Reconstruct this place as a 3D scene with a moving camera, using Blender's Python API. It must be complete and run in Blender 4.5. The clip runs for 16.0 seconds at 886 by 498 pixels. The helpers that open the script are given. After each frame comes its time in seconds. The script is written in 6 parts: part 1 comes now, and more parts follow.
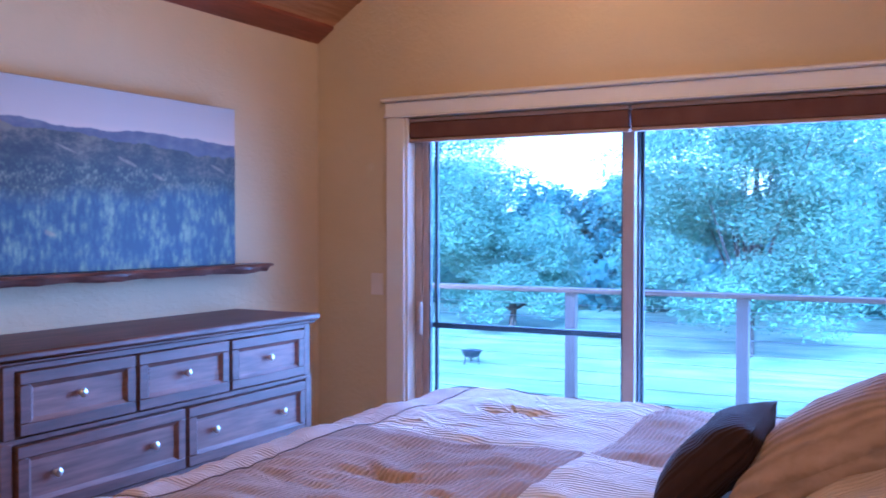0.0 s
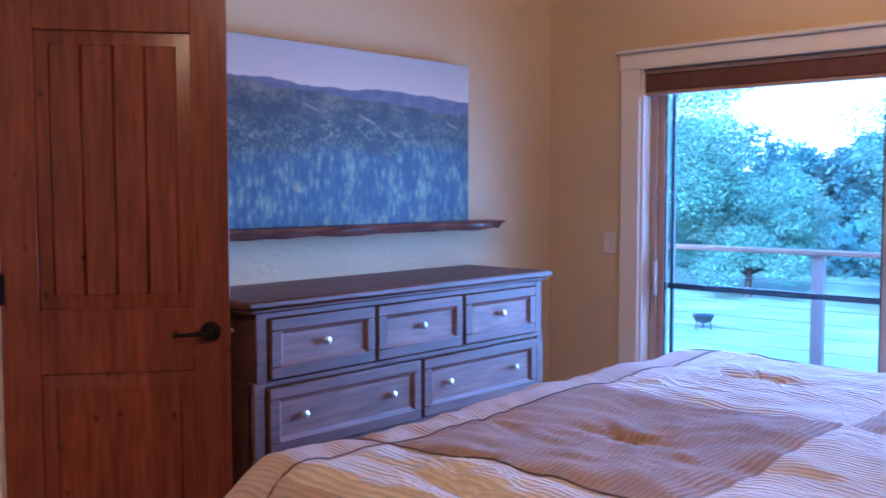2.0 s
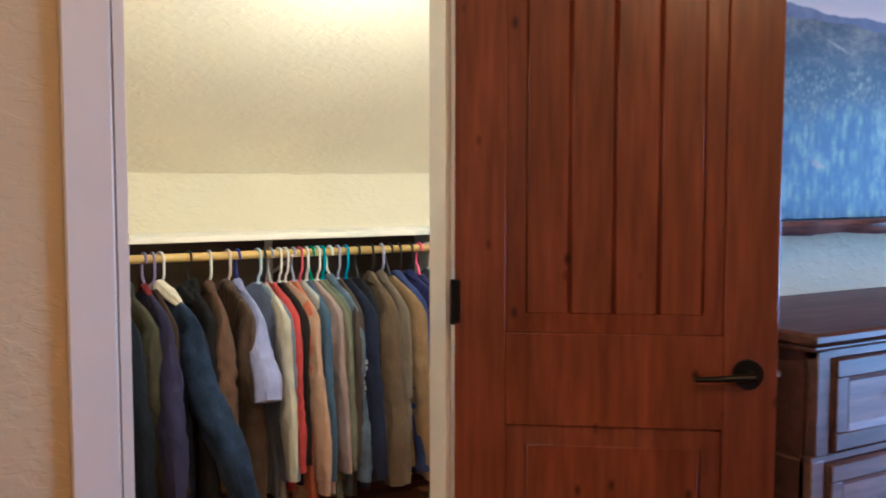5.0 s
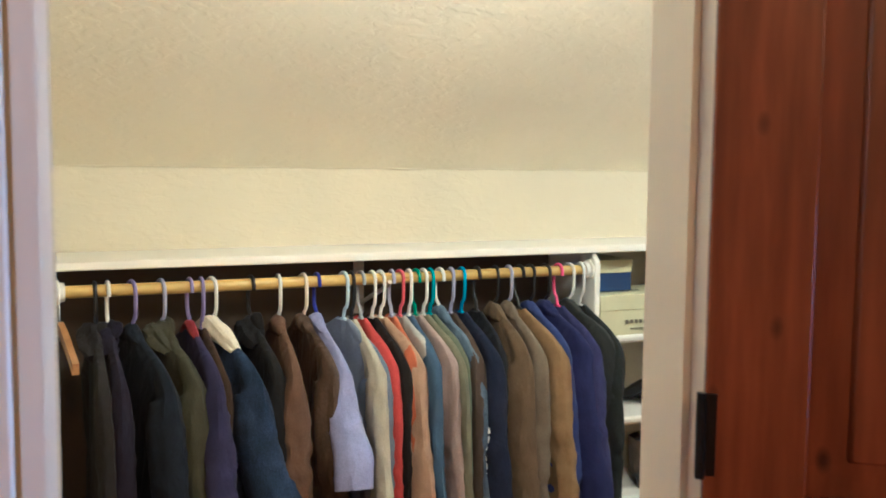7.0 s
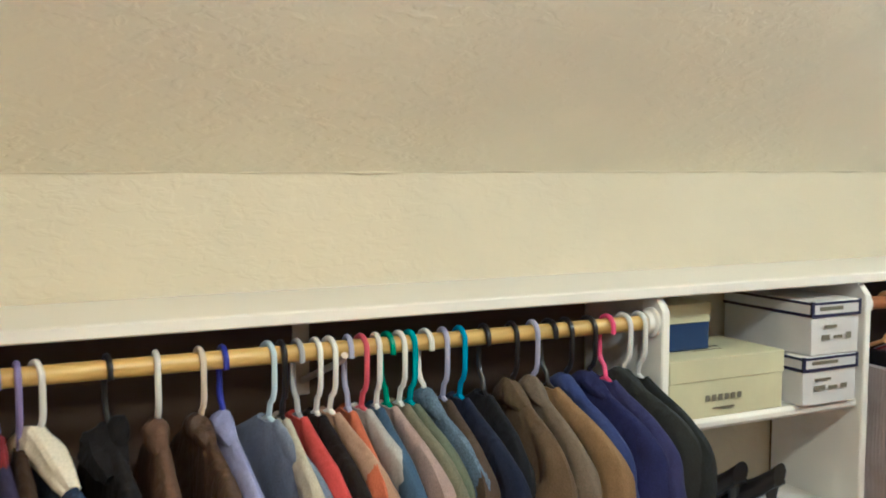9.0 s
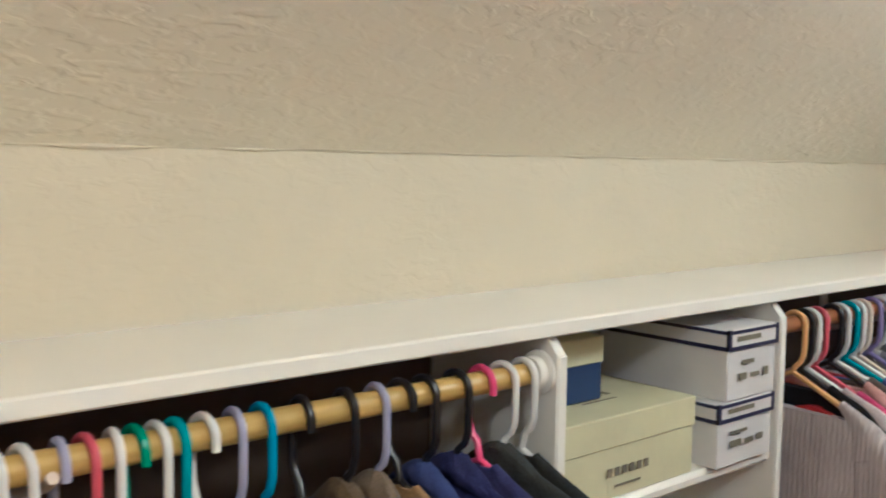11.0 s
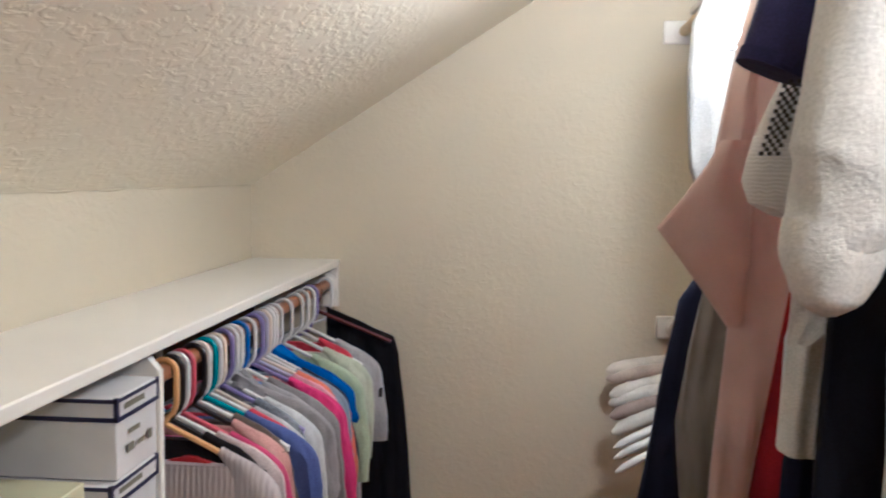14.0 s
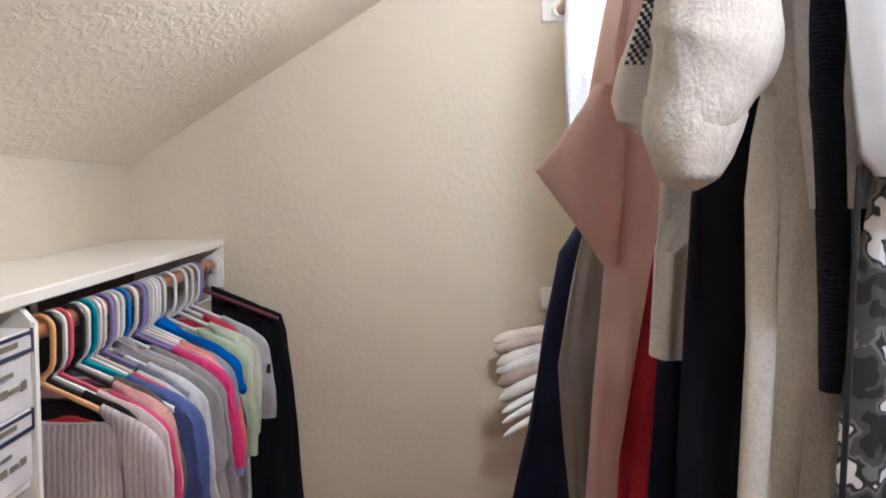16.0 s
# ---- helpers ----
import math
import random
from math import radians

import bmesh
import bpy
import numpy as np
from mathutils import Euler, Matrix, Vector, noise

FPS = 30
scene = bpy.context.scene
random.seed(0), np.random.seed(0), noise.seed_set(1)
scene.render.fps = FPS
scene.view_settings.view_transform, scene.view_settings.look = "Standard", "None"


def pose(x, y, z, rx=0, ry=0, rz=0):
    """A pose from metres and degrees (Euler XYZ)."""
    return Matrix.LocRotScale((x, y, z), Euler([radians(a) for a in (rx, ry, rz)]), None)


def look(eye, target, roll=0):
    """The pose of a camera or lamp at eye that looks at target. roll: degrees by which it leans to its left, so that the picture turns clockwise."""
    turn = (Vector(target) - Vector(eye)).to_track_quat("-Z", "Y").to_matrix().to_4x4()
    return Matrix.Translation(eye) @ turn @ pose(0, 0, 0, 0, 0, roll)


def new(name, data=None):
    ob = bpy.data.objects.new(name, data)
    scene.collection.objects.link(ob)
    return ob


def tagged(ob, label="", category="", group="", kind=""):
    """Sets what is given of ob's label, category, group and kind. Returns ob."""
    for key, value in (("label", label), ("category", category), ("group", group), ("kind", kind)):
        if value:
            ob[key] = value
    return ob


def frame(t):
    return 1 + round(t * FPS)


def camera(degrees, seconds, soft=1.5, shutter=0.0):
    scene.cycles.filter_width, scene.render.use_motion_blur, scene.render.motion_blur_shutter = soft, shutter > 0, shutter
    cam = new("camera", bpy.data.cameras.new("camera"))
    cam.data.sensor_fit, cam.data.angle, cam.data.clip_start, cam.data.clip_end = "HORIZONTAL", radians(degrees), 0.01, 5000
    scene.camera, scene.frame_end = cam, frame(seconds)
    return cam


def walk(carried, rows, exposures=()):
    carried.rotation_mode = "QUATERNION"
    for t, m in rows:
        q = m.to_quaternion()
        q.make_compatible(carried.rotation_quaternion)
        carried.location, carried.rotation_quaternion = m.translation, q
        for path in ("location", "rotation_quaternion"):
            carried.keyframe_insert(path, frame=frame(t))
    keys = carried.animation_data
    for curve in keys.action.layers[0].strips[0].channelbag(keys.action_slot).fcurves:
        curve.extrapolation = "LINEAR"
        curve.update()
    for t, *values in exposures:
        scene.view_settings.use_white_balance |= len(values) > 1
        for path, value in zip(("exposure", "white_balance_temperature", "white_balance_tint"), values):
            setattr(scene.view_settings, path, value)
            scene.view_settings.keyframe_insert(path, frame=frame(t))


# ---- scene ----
cam = camera(50.31, 16.0, soft=1.8, shutter=0.4)
PATH = [
    (0.0, -0.179, -0.195, 1.433, 28.93, -1.31, -0.01),
    (0.5, -0.153, -0.174, 1.435, 33.12, -1.90, 0.07),
    (1.0, -0.173, -0.156, 1.429, 36.24, -2.41, 0.04),
    (1.5, -0.186, -0.153, 1.416, 39.22, -3.00, 0.14),
    (2.0, -0.240, -0.163, 1.408, 42.58, -3.63, 0.05),
    (2.5, -0.384, -0.162, 1.387, 45.79, -4.08, -0.02),
    (3.0, -0.590, -0.155, 1.360, 49.14, -4.22, 0.09),
    (3.5, -0.794, -0.120, 1.329, 51.58, -3.91, 0.27),
    (4.0, -1.035, -0.027, 1.347, 54.09, -4.14, 0.07),
    (4.5, -1.299, -0.008, 1.370, 56.65, -4.58, -0.02),
    (5.0, -1.503, -0.023, 1.361, 59.30, -4.09, 0.01),
    (5.2, -1.584, -0.026, 1.358, 59.80, -3.98, -0.04),
    (7.3, -2.656, 0.418, 1.402, 65.19, -4.97, -0.53),
    (8.0, -3.019, 0.569, 1.387, 65.13, -5.03, -0.43),
    (8.1, -3.047, 0.601, 1.400, 65.77, -5.29, -0.62),
    (10.3, -3.930, 0.978, 1.404, 58.41, -4.75, -0.19),
    (10.5, -3.951, 1.012, 1.400, 57.00, -5.03, -0.69),
    (11.0, -4.101, 1.080, 1.378, 49.67, -5.08, -0.70),
    (11.5, -4.241, 1.166, 1.357, 41.81, -4.29, -0.45),
    (12.0, -4.315, 1.193, 1.407, 33.08, -5.07, -0.71),
    (12.5, -4.377, 1.212, 1.407, 23.23, -4.66, -0.24),
    (13.0, -4.407, 1.198, 1.419, 16.27, -4.78, -0.42),
    (13.5, -4.404, 1.179, 1.430, 10.58, -4.87, -0.29),
    (14.0, -4.394, 1.165, 1.439, 5.35, -4.56, -0.51),
    (14.5, -4.369, 1.142, 1.442, 1.65, -3.99, -0.50),
    (15.0, -4.370, 1.131, 1.421, -0.46, -3.78, -0.40),
    (15.5, -4.375, 1.126, 1.377, -1.18, -3.78, -0.01),
    (16.0, -4.383, 1.140, 1.323, -1.41, -3.80, 0.22),
]
EXPOSURES = [(0.0, 2.7, 3880, 28), (2.5, 2.65, 3900, 25), (4.0, 2.81, 4060, 20), (5.0, 2.85, 4090, 10), (7.4, 2.80, 4020, 9), (8.0, 2.72, 3990, 9), (10.5, 2.39, 4010, 14), (12.5, 2.29, 4010, 18), (13.0, 2.33, 4010, 19), (14.0, 2.36, 4010, 22), (14.6, 2.24, 4020, 24), (15.5, 2.40, 4010, 24), (16.0, 2.56, 3990, 24)]
walk(cam, [(t, pose(x, y, z, 90 + pitch, roll, yaw)) for t, x, y, z, yaw, pitch, roll in PATH], EXPOSURES)

# ---- light: dusk sky outside, warm lamps inside ----
world = bpy.data.worlds.new("dusk_sky")
scene.world = world
world.use_nodes = True
wn = world.node_tree.nodes
sky = wn.new("ShaderNodeTexSky")
sky.sky_type = 'NISHITA'
sky.sun_disc = False
sky.sun_elevation = radians(28)
sky.sun_rotation = radians(200)
wn["Background"].inputs[1].default_value = 0.15
world.node_tree.links.new(sky.outputs[0], wn["Background"].inputs[0])


def lamp(name, kind, energy, color, place, target=None, size=0.2, size_y=None):
    data = bpy.data.lights.new(name, kind)
    data.energy, data.color = energy, color
    if kind == 'SUN':
        data.angle = size
    elif kind == 'AREA':
        data.size = size
        if size_y:
            data.shape, data.size_y = 'RECTANGLE', size_y
    else:
        data.shadow_soft_size = size
    ob = new(name, data)
    ob.matrix_world = look(place, target) if target else pose(*place)
    return ob


lamp("evening_sun", 'SUN', 3.6, (0.62, 0.83, 1.0), (3, 0, 8), (-3, 14, 0), radians(20))
lamp("sky_through_slider", 'AREA', 12.8, (0.62, 0.82, 1.0), (-1.55, 4.36, 1.15), (-1.75, 2.0, 0.7), 2.3, 1.7).data.spread = radians(128)
lamp("closet_ceiling_bulb", 'POINT', 7.4, (1.0, 0.785, 0.42), (-3.74, 1.34, 1.99), size=0.07)
lamp("closet_ceiling_bulb", 'POINT', 7.6, (1.0, 0.785, 0.42), (-4.0, 3.05, 1.88), size=0.07)
lamp("unseen_bedroom_bulb", 'POINT', 4.0, (1.0, 0.53, 0.14), (-1.7, 3.2, 2.85), size=0.08)
# added bulb with no known fixture, gives the door its warm light
lamp("unseen_bedroom_bulb", 'POINT', 13.0, (1.0, 0.53, 0.14), (-0.6, 0.3, 2.75), size=0.08)


# ---- materials ----
def material(name, c1, c2=None, rough=0.6, scale=6.0, stretch=(1, 1, 1), bump=0.1, bump_scale=80.0, metal=0.0,
             detail=4.0, per_object=0.0, sheen=0.0, spec=0.5, big=0.25):
    """Two-scale colour variation with fine relief."""
    m = bpy.data.materials.new(name)
    m.use_nodes = True
    nt = m.node_tree
    n, link = nt.nodes, nt.links.new
    b = n["Principled BSDF"]
    c2 = c2 or tuple(v * 0.82 for v in c1)
    tc = n.new("ShaderNodeTexCoord")
    mp = n.new("ShaderNodeMapping")
    mp.inputs["Scale"].default_value = stretch
    link(tc.outputs["Object"], mp.inputs["Vector"])
    no = n.new("ShaderNodeTexNoise")
    no.inputs["Scale"].default_value, no.inputs["Detail"].default_value = scale, detail
    link(mp.outputs[0], no.inputs["Vector"])
    ramp = n.new("ShaderNodeValToRGB")
    ramp.color_ramp.elements[0].position, ramp.color_ramp.elements[1].position = 0.3, 0.7
    ramp.color_ramp.elements[0].color, ramp.color_ramp.elements[1].color = (*c2, 1), (*c1, 1)
    link(no.outputs["Fac"], ramp.inputs[0])
    no2 = n.new("ShaderNodeTexNoise")
    no2.inputs["Scale"].default_value = scale * 0.17
    link(mp.outputs[0], no2.inputs["Vector"])
    mr = n.new("ShaderNodeMapRange")
    mr.inputs[1].default_value, mr.inputs[2].default_value = 0.3, 0.7
    mr.inputs[3].default_value, mr.inputs[4].default_value = 1 - big, 1 + big * 0.4
    link(no2.outputs["Fac"], mr.inputs[0])
    hsv = n.new("ShaderNodeHueSaturation")
    link(ramp.outputs[0], hsv.inputs["Color"])
    if per_object:
        oi = n.new("ShaderNodeObjectInfo")
        ad = n.new("ShaderNodeMath")
        ad.operation = 'MULTIPLY_ADD'
        ad.inputs[1].default_value, ad.inputs[2].default_value = per_object, -per_object / 2
        link(oi.outputs["Random"], ad.inputs[0])
        a2 = n.new("ShaderNodeMath")
        link(ad.outputs[0], a2.inputs[0])
        link(mr.outputs[0], a2.inputs[1])
        link(a2.outputs[0], hsv.inputs["Value"])
    else:
        link(mr.outputs[0], hsv.inputs["Value"])
    link(hsv.outputs[0], b.inputs["Base Color"])
    b.inputs["Roughness"].default_value, b.inputs["Metallic"].default_value = rough, metal
    b.inputs["Specular IOR Level"].default_value = spec
    if sheen:
        b.inputs["Sheen Weight"].default_value = sheen
    if bump:
        bn = n.new("ShaderNodeTexNoise")
        bn.inputs["Scale"].default_value, bn.inputs["Detail"].default_value = bump_scale, 5
        link(mp.outputs[0], bn.inputs["Vector"])
        bu = n.new("ShaderNodeBump")
        bu.inputs["Strength"].default_value, bu.inputs["Distance"].default_value = bump, 0.004
        link(bn.outputs["Fac"], bu.inputs["Height"])
        link(bu.outputs[0], b.inputs["Normal"])
    return m


def knockdown(name, c1, strength, scale):
    """Trowelled plaster: flat islands with soft ridges."""
    m = material(name, c1, tuple(v * 0.95 for v in c1), 0.62, 3.0, bump=0, big=0.06)
    n, link = m.node_tree.nodes, m.node_tree.links.new
    tc = n["Texture Coordinate"]
    warp = n.new("ShaderNodeTexNoise")
    warp.inputs["Scale"].default_value, warp.inputs["Detail"].default_value = scale, 3.5
    warp.inputs["Distortion"].default_value = 0.5
    mp = n.new("ShaderNodeMapping")
    mp.inputs["Rotation"].default_value, mp.inputs["Scale"].default_value = (0.05, 0.1, 0.12), (1.0, 0.5, 1.0)
    link(tc.outputs["Object"], mp.inputs[0])
    link(mp.outputs[0], warp.inputs["Vector"])
    r = n.new("ShaderNodeValToRGB")
    r.color_ramp.elements[0].position, r.color_ramp.elements[1].position = 0.46, 0.60
    link(warp.outputs["Fac"], r.inputs[0])
    patch = n.new("ShaderNodeTexNoise")
    patch.inputs["Scale"].default_value = 2.2
    link(tc.outputs["Object"], patch.inputs["Vector"])
    pr = n.new("ShaderNodeMapRange")
    pr.inputs[1].default_value, pr.inputs[2].default_value = 0.22, 0.60
    link(patch.outputs["Fac"], pr.inputs[0])
    mu = n.new("ShaderNodeMath")
    mu.operation = 'MULTIPLY'
    link(r.outputs[0], mu.inputs[0])
    link(pr.outputs[0], mu.inputs[1])
    fine = n.new("ShaderNodeTexNoise")
    fine.inputs["Scale"].default_value = 140
    link(tc.outputs["Object"], fine.inputs["Vector"])
    ma = n.new("ShaderNodeMath")
    ma.operation = 'MULTIPLY_ADD'
    ma.inputs[1].default_value = 0.12
    link(fine.outputs["Fac"], ma.inputs[0])
    link(mu.outputs[0], ma.inputs[2])
    bu = n.new("ShaderNodeBump")
    bu.inputs["Strength"].default_value, bu.inputs["Distance"].default_value = strength, 0.005
    link(ma.outputs[0], bu.inputs["Height"])
    link(bu.outputs[0], n["Principled BSDF"].inputs["Normal"])
    return m


def wood(name, c1, c2, knots=None, rough=0.42, grain=(9, 9, 0.9), per_object=0.0, knot_scale=(5, 5, 2.4)):
    """Grain stretched along one axis, with optional dark knots."""
    m = material(name, c1, c2, rough, 5.0, grain, 0.06, 30.0, detail=7.0, per_object=per_object, big=0.3)
    if knots:
        n, link = m.node_tree.nodes, m.node_tree.links.new
        tc = n["Texture Coordinate"]
        mp = n.new("ShaderNodeMapping")
        mp.inputs["Scale"].default_value = knot_scale
        link(tc.outputs["Object"], mp.inputs["Vector"])
        vo = n.new("ShaderNodeTexVoronoi")
        vo.inputs["Scale"].default_value = 1.6
        link(mp.outputs[0], vo.inputs["Vector"])
        r = n.new("ShaderNodeMapRange")
        r.inputs[1].default_value, r.inputs[2].default_value = 0.05, 0.14
        r.inputs[3].default_value, r.inputs[4].default_value = 0.85, 0.0
        link(vo.outputs["Distance"], r.inputs[0])
        mix = n.new("ShaderNodeMix")
        mix.data_type = 'RGBA'
        link(r.outputs[0], mix.inputs[0])
        link(n["Hue/Saturation/Value"].outputs[0], mix.inputs[6])
        mix.inputs[7].default_value = (*knots, 1)
        link(mix.outputs[2], n["Principled BSDF"].inputs["Base Color"])
    return m


def ribbed(name, c1, c2, count, axis, depth=0.5, rough=0.9, sheen=0.04, noise_amount=2.0, mark=0.14):
    """Cloth with woven ribs across one axis."""
    m = material(name, c1, c2, rough, 9.0, bump=0, sheen=sheen, big=0.15, spec=0.15)
    n, link = m.node_tree.nodes, m.node_tree.links.new
    wv = n.new("ShaderNodeTexWave")
    wv.bands_direction = axis
    wv.inputs["Scale"].default_value = count
    wv.inputs["Distortion"].default_value, wv.inputs["Detail Scale"].default_value = noise_amount, 1.5
    link(n["Texture Coordinate"].outputs["Object"], wv.inputs["Vector"])
    bu = n.new("ShaderNodeBump")
    bu.inputs["Strength"].default_value, bu.inputs["Distance"].default_value = depth, 0.006
    link(wv.outputs["Fac"], bu.inputs["Height"])
    link(bu.outputs[0], n["Principled BSDF"].inputs["Normal"])
    mix = n.new("ShaderNodeMix")
    mix.data_type, mix.blend_type = 'RGBA', 'MULTIPLY'
    mix.inputs[0].default_value = mark
    link(n["Hue/Saturation/Value"].outputs[0], mix.inputs[6])
    link(wv.outputs["Color"], mix.inputs[7])
    link(mix.outputs[2], n["Principled BSDF"].inputs["Base Color"])
    return m


def glass(name, tint, rough=0.0):
    m = bpy.data.materials.new(name)
    m.use_nodes = True
    n, link = m.node_tree.nodes, m.node_tree.links.new
    out = n["Material Output"]
    tr, gl, mix, fr = (n.new(k) for k in ("ShaderNodeBsdfTransparent", "ShaderNodeBsdfGlossy", "ShaderNodeMixShader", "ShaderNodeFresnel"))
    tr.inputs[0].default_value = (*tint, 1)
    gl.inputs["Roughness"].default_value = rough
    fr.inputs[0].default_value = 1.45
    link(fr.outputs[0], mix.inputs[0])
    link(tr.outputs[0], mix.inputs[1])
    link(gl.outputs[0], mix.inputs[2])
    link(mix.outputs[0], out.inputs[0])
    return m


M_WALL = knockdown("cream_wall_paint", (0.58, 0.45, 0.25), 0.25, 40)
# wall tone lowered and whiter ceiling tone lifted to balance the light they catch
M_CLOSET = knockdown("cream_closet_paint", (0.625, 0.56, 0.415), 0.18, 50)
M_SLOPE = knockdown("trowelled_ceiling_lifted", (0.83, 0.765, 0.605), 0.25, 48)
M_TRIM = material("painted_trim", (0.74, 0.68, 0.60), (0.70, 0.64, 0.56), 0.4, 4, bump=0.03, big=0.05)
M_SHELF = material("white_shelf_board", (0.82, 0.79, 0.73), (0.79, 0.76, 0.70), 0.4, 5, bump=0.03, big=0.05)
M_CEIL = wood("knotty_pine_ceiling", (0.46, 0.22, 0.07), (0.33, 0.13, 0.035), (0.12, 0.035, 0.01), 0.45, (14, 1.2, 14), knot_scale=(6, 2, 6))
M_CEIL_TRIM = wood("red_stained_trim", (0.26, 0.065, 0.022), (0.19, 0.045, 0.015), None, 0.4, (14, 1.2, 14))
M_DOOR = wood("knotty_alder", (0.26, 0.064, 0.014), (0.15, 0.035, 0.008), (0.03, 0.009, 0.004), 0.27, (9, 9, 0.9), knot_scale=(8, 8, 4.4))
M_FLOOR = wood("oak_floor", (0.50, 0.20, 0.06), (0.36, 0.13, 0.035), None, 0.35, (12, 1.0, 12), per_object=0.5)
M_DRESSER = wood("grey_brown_dresser_wood", (0.165, 0.076, 0.058), (0.085, 0.040, 0.032), None, 0.48, (10, 1.2, 10))
M_DRESSER_PANEL = wood("dresser_panel_wood", (0.25, 0.125, 0.096), (0.13, 0.065, 0.050), None, 0.5, (12, 1.2, 12))
M_LEDGE = wood("live_edge_slab", (0.20, 0.085, 0.055), (0.035, 0.012, 0.009), None, 0.35, (10, 1.4, 10))
M_NICKEL = material("brushed_nickel", (0.75, 0.73, 0.70), None, 0.28, 40, metal=1.0, bump=0.02)
M_BRONZE = material("oil_rubbed_bronze", (0.012, 0.010, 0.010), None, 0.35, 30, metal=0.6, bump=0.02)
M_SWITCH = material("switch_plastic", (0.70, 0.60, 0.50), None, 0.35, 5, bump=0, big=0.03)
M_VINYL = material("slider_vinyl", (0.46, 0.36, 0.31), None, 0.35, 5, bump=0.02, big=0.05)
M_DARK = material("dark_gasket", (0.02, 0.024, 0.03), None, 0.5, 5, bump=0)
M_SHADE = ribbed("brown_shade_cloth", (0.17, 0.075, 0.05), (0.13, 0.056, 0.038), 60, 'Z', 0.2)
M_SHADE_TAN = material("tan_shade_hem", (0.42, 0.26, 0.16), None, 0.7, 8)
M_GLASS = glass("window_glass", (0.93, 0.97, 0.98))
M_ROD = wood("pine_rod", (0.66, 0.47, 0.12), (0.55, 0.37, 0.08), None, 0.35, (20, 1.5, 20))
M_ROD_DARK = wood("brown_rod", (0.36, 0.15, 0.05), (0.26, 0.10, 0.03), None, 0.35, (20, 1.5, 20))
# brown tone that paints the wall's shade behind the hanging clothes
M_SHADOW_WALL = material("painted_wall_shadow", (0.10, 0.07, 0.05), None, 0.8, 5)

# ---- geometry helpers ----


def box(bm, x0, x1, y0, y1, z0, z1, bevel=0.0, seg=2):
    t = bmesh.new()
    bmesh.ops.create_cube(t, size=1.0)
    for v in t.verts:
        v.co = (x0 + (v.co.x + 0.5) * (x1 - x0), y0 + (v.co.y + 0.5) * (y1 - y0), z0 + (v.co.z + 0.5) * (z1 - z0))
    if bevel:
        bmesh.ops.bevel(t, geom=t.edges[:], offset=bevel, segments=seg if bevel >= 0.02 else 1, affect='EDGES', profile=0.6)
    me = bpy.data.meshes.new("tmp")
    t.to_mesh(me)
    t.free()
    bm.from_mesh(me)
    bpy.data.meshes.remove(me)
    return bm


def abox(*args, **kw):
    return box(bmesh.new(), *args, **kw)


def loft(bm, rings, closed=True, cap=True):
    rows = [[bm.verts.new(p) for p in r] for r in rings]
    k = len(rows[0])
    for a, b in zip(rows, rows[1:]):
        for i in range(k if closed else k - 1):
            j = (i + 1) % k
            bm.faces.new((a[i], a[j], b[j], b[i]))
    if cap and closed:
        bm.faces.new(rows[0][::-1])
        bm.faces.new(rows[-1])
    return bm


def tube(bm, pts, r, n=8):
    pts = [Vector(p) for p in pts]
    rs = r if isinstance(r, (list, tuple)) else [r] * len(pts)
    rings, side = [], None
    for i, p in enumerate(pts):
        d = (pts[min(i + 1, len(pts) - 1)] - pts[max(i - 1, 0)]).normalized()
        if side is None:
            side = d.orthogonal().normalized()
        side = (side - d * side.dot(d)).normalized()
        up = d.cross(side)
        rings.append([p + rs[i] * (side * math.cos(a) + up * math.sin(a)) for a in (2 * math.pi * q / n for q in range(n))])
    return loft(bm, rings)


def mesh_of(name, bm, mat, smooth=True):
    bmesh.ops.recalc_face_normals(bm, faces=bm.faces[:])
    me = bpy.data.meshes.new(name)
    bm.to_mesh(me)
    bm.free()
    me.materials.append(mat)
    if smooth:
        me.shade_smooth()
        me.set_sharp_from_angle(angle=radians(38))
    return me


def part(name, bm, mat, parent, label="", at=None):
    ob = new(name, mesh_of(name, bm, mat) if isinstance(bm, bmesh.types.BMesh) else bm)
    ob.parent = parent
    if at is not None:
        ob.matrix_local = at
    return tagged(ob, label)


def thing(name, m, label, category, group="", kind=""):
    ob = new(name)
    ob.matrix_world = m
    ob.empty_display_size = 0.1
    return tagged(ob, label, category, group, kind)


def solid(name, bm, mat, label, category, group="", kind="", m=None):
    ob = new(name, mesh_of(name, bm, mat))
    if m is not None:
        ob.matrix_world = m
    return tagged(ob, label, category, group, kind)


def setting(name, bm, mat, label, category):
    return solid(name, bm, mat, label, category, kind="structure")


# ---- plan ----
WX, WI = -3.36, -3.48            # partition between bedroom and closet
NY, NO = 4.11, 4.30              # north wall, inside and outside
KX, KZ = -5.317, 1.396           # knee wall and the seam above it
EY, SY = 4.22, 0.395              # closet end walls
DY0, DY1, DH = 0.358, 1.138, 2.05  # closet doorway
OX0, OX1, OZ = -2.785, -0.33, 2.02  # sliding door opening
EX, BS = 0.75, -1.7              # east and south walls of the bedroom
PITCH = 0.655


def roof(x):
    return 2.47 + PITCH * (x - WX)


def croof(x):
    return KZ + 0.642 * (x - KX)


# floors
floor = setting("floor", abox(WI, EX, BS, NO, -0.12, -0.012), M_FLOOR, "oak strip floor of the bedroom", "floor")
closet_floor = setting("closet_floor", abox(KX - 0.1, WI, SY - 0.1, EY + 0.1, -0.12, -0.014), M_FLOOR, "orange oak strip floor of the closet", "floor")

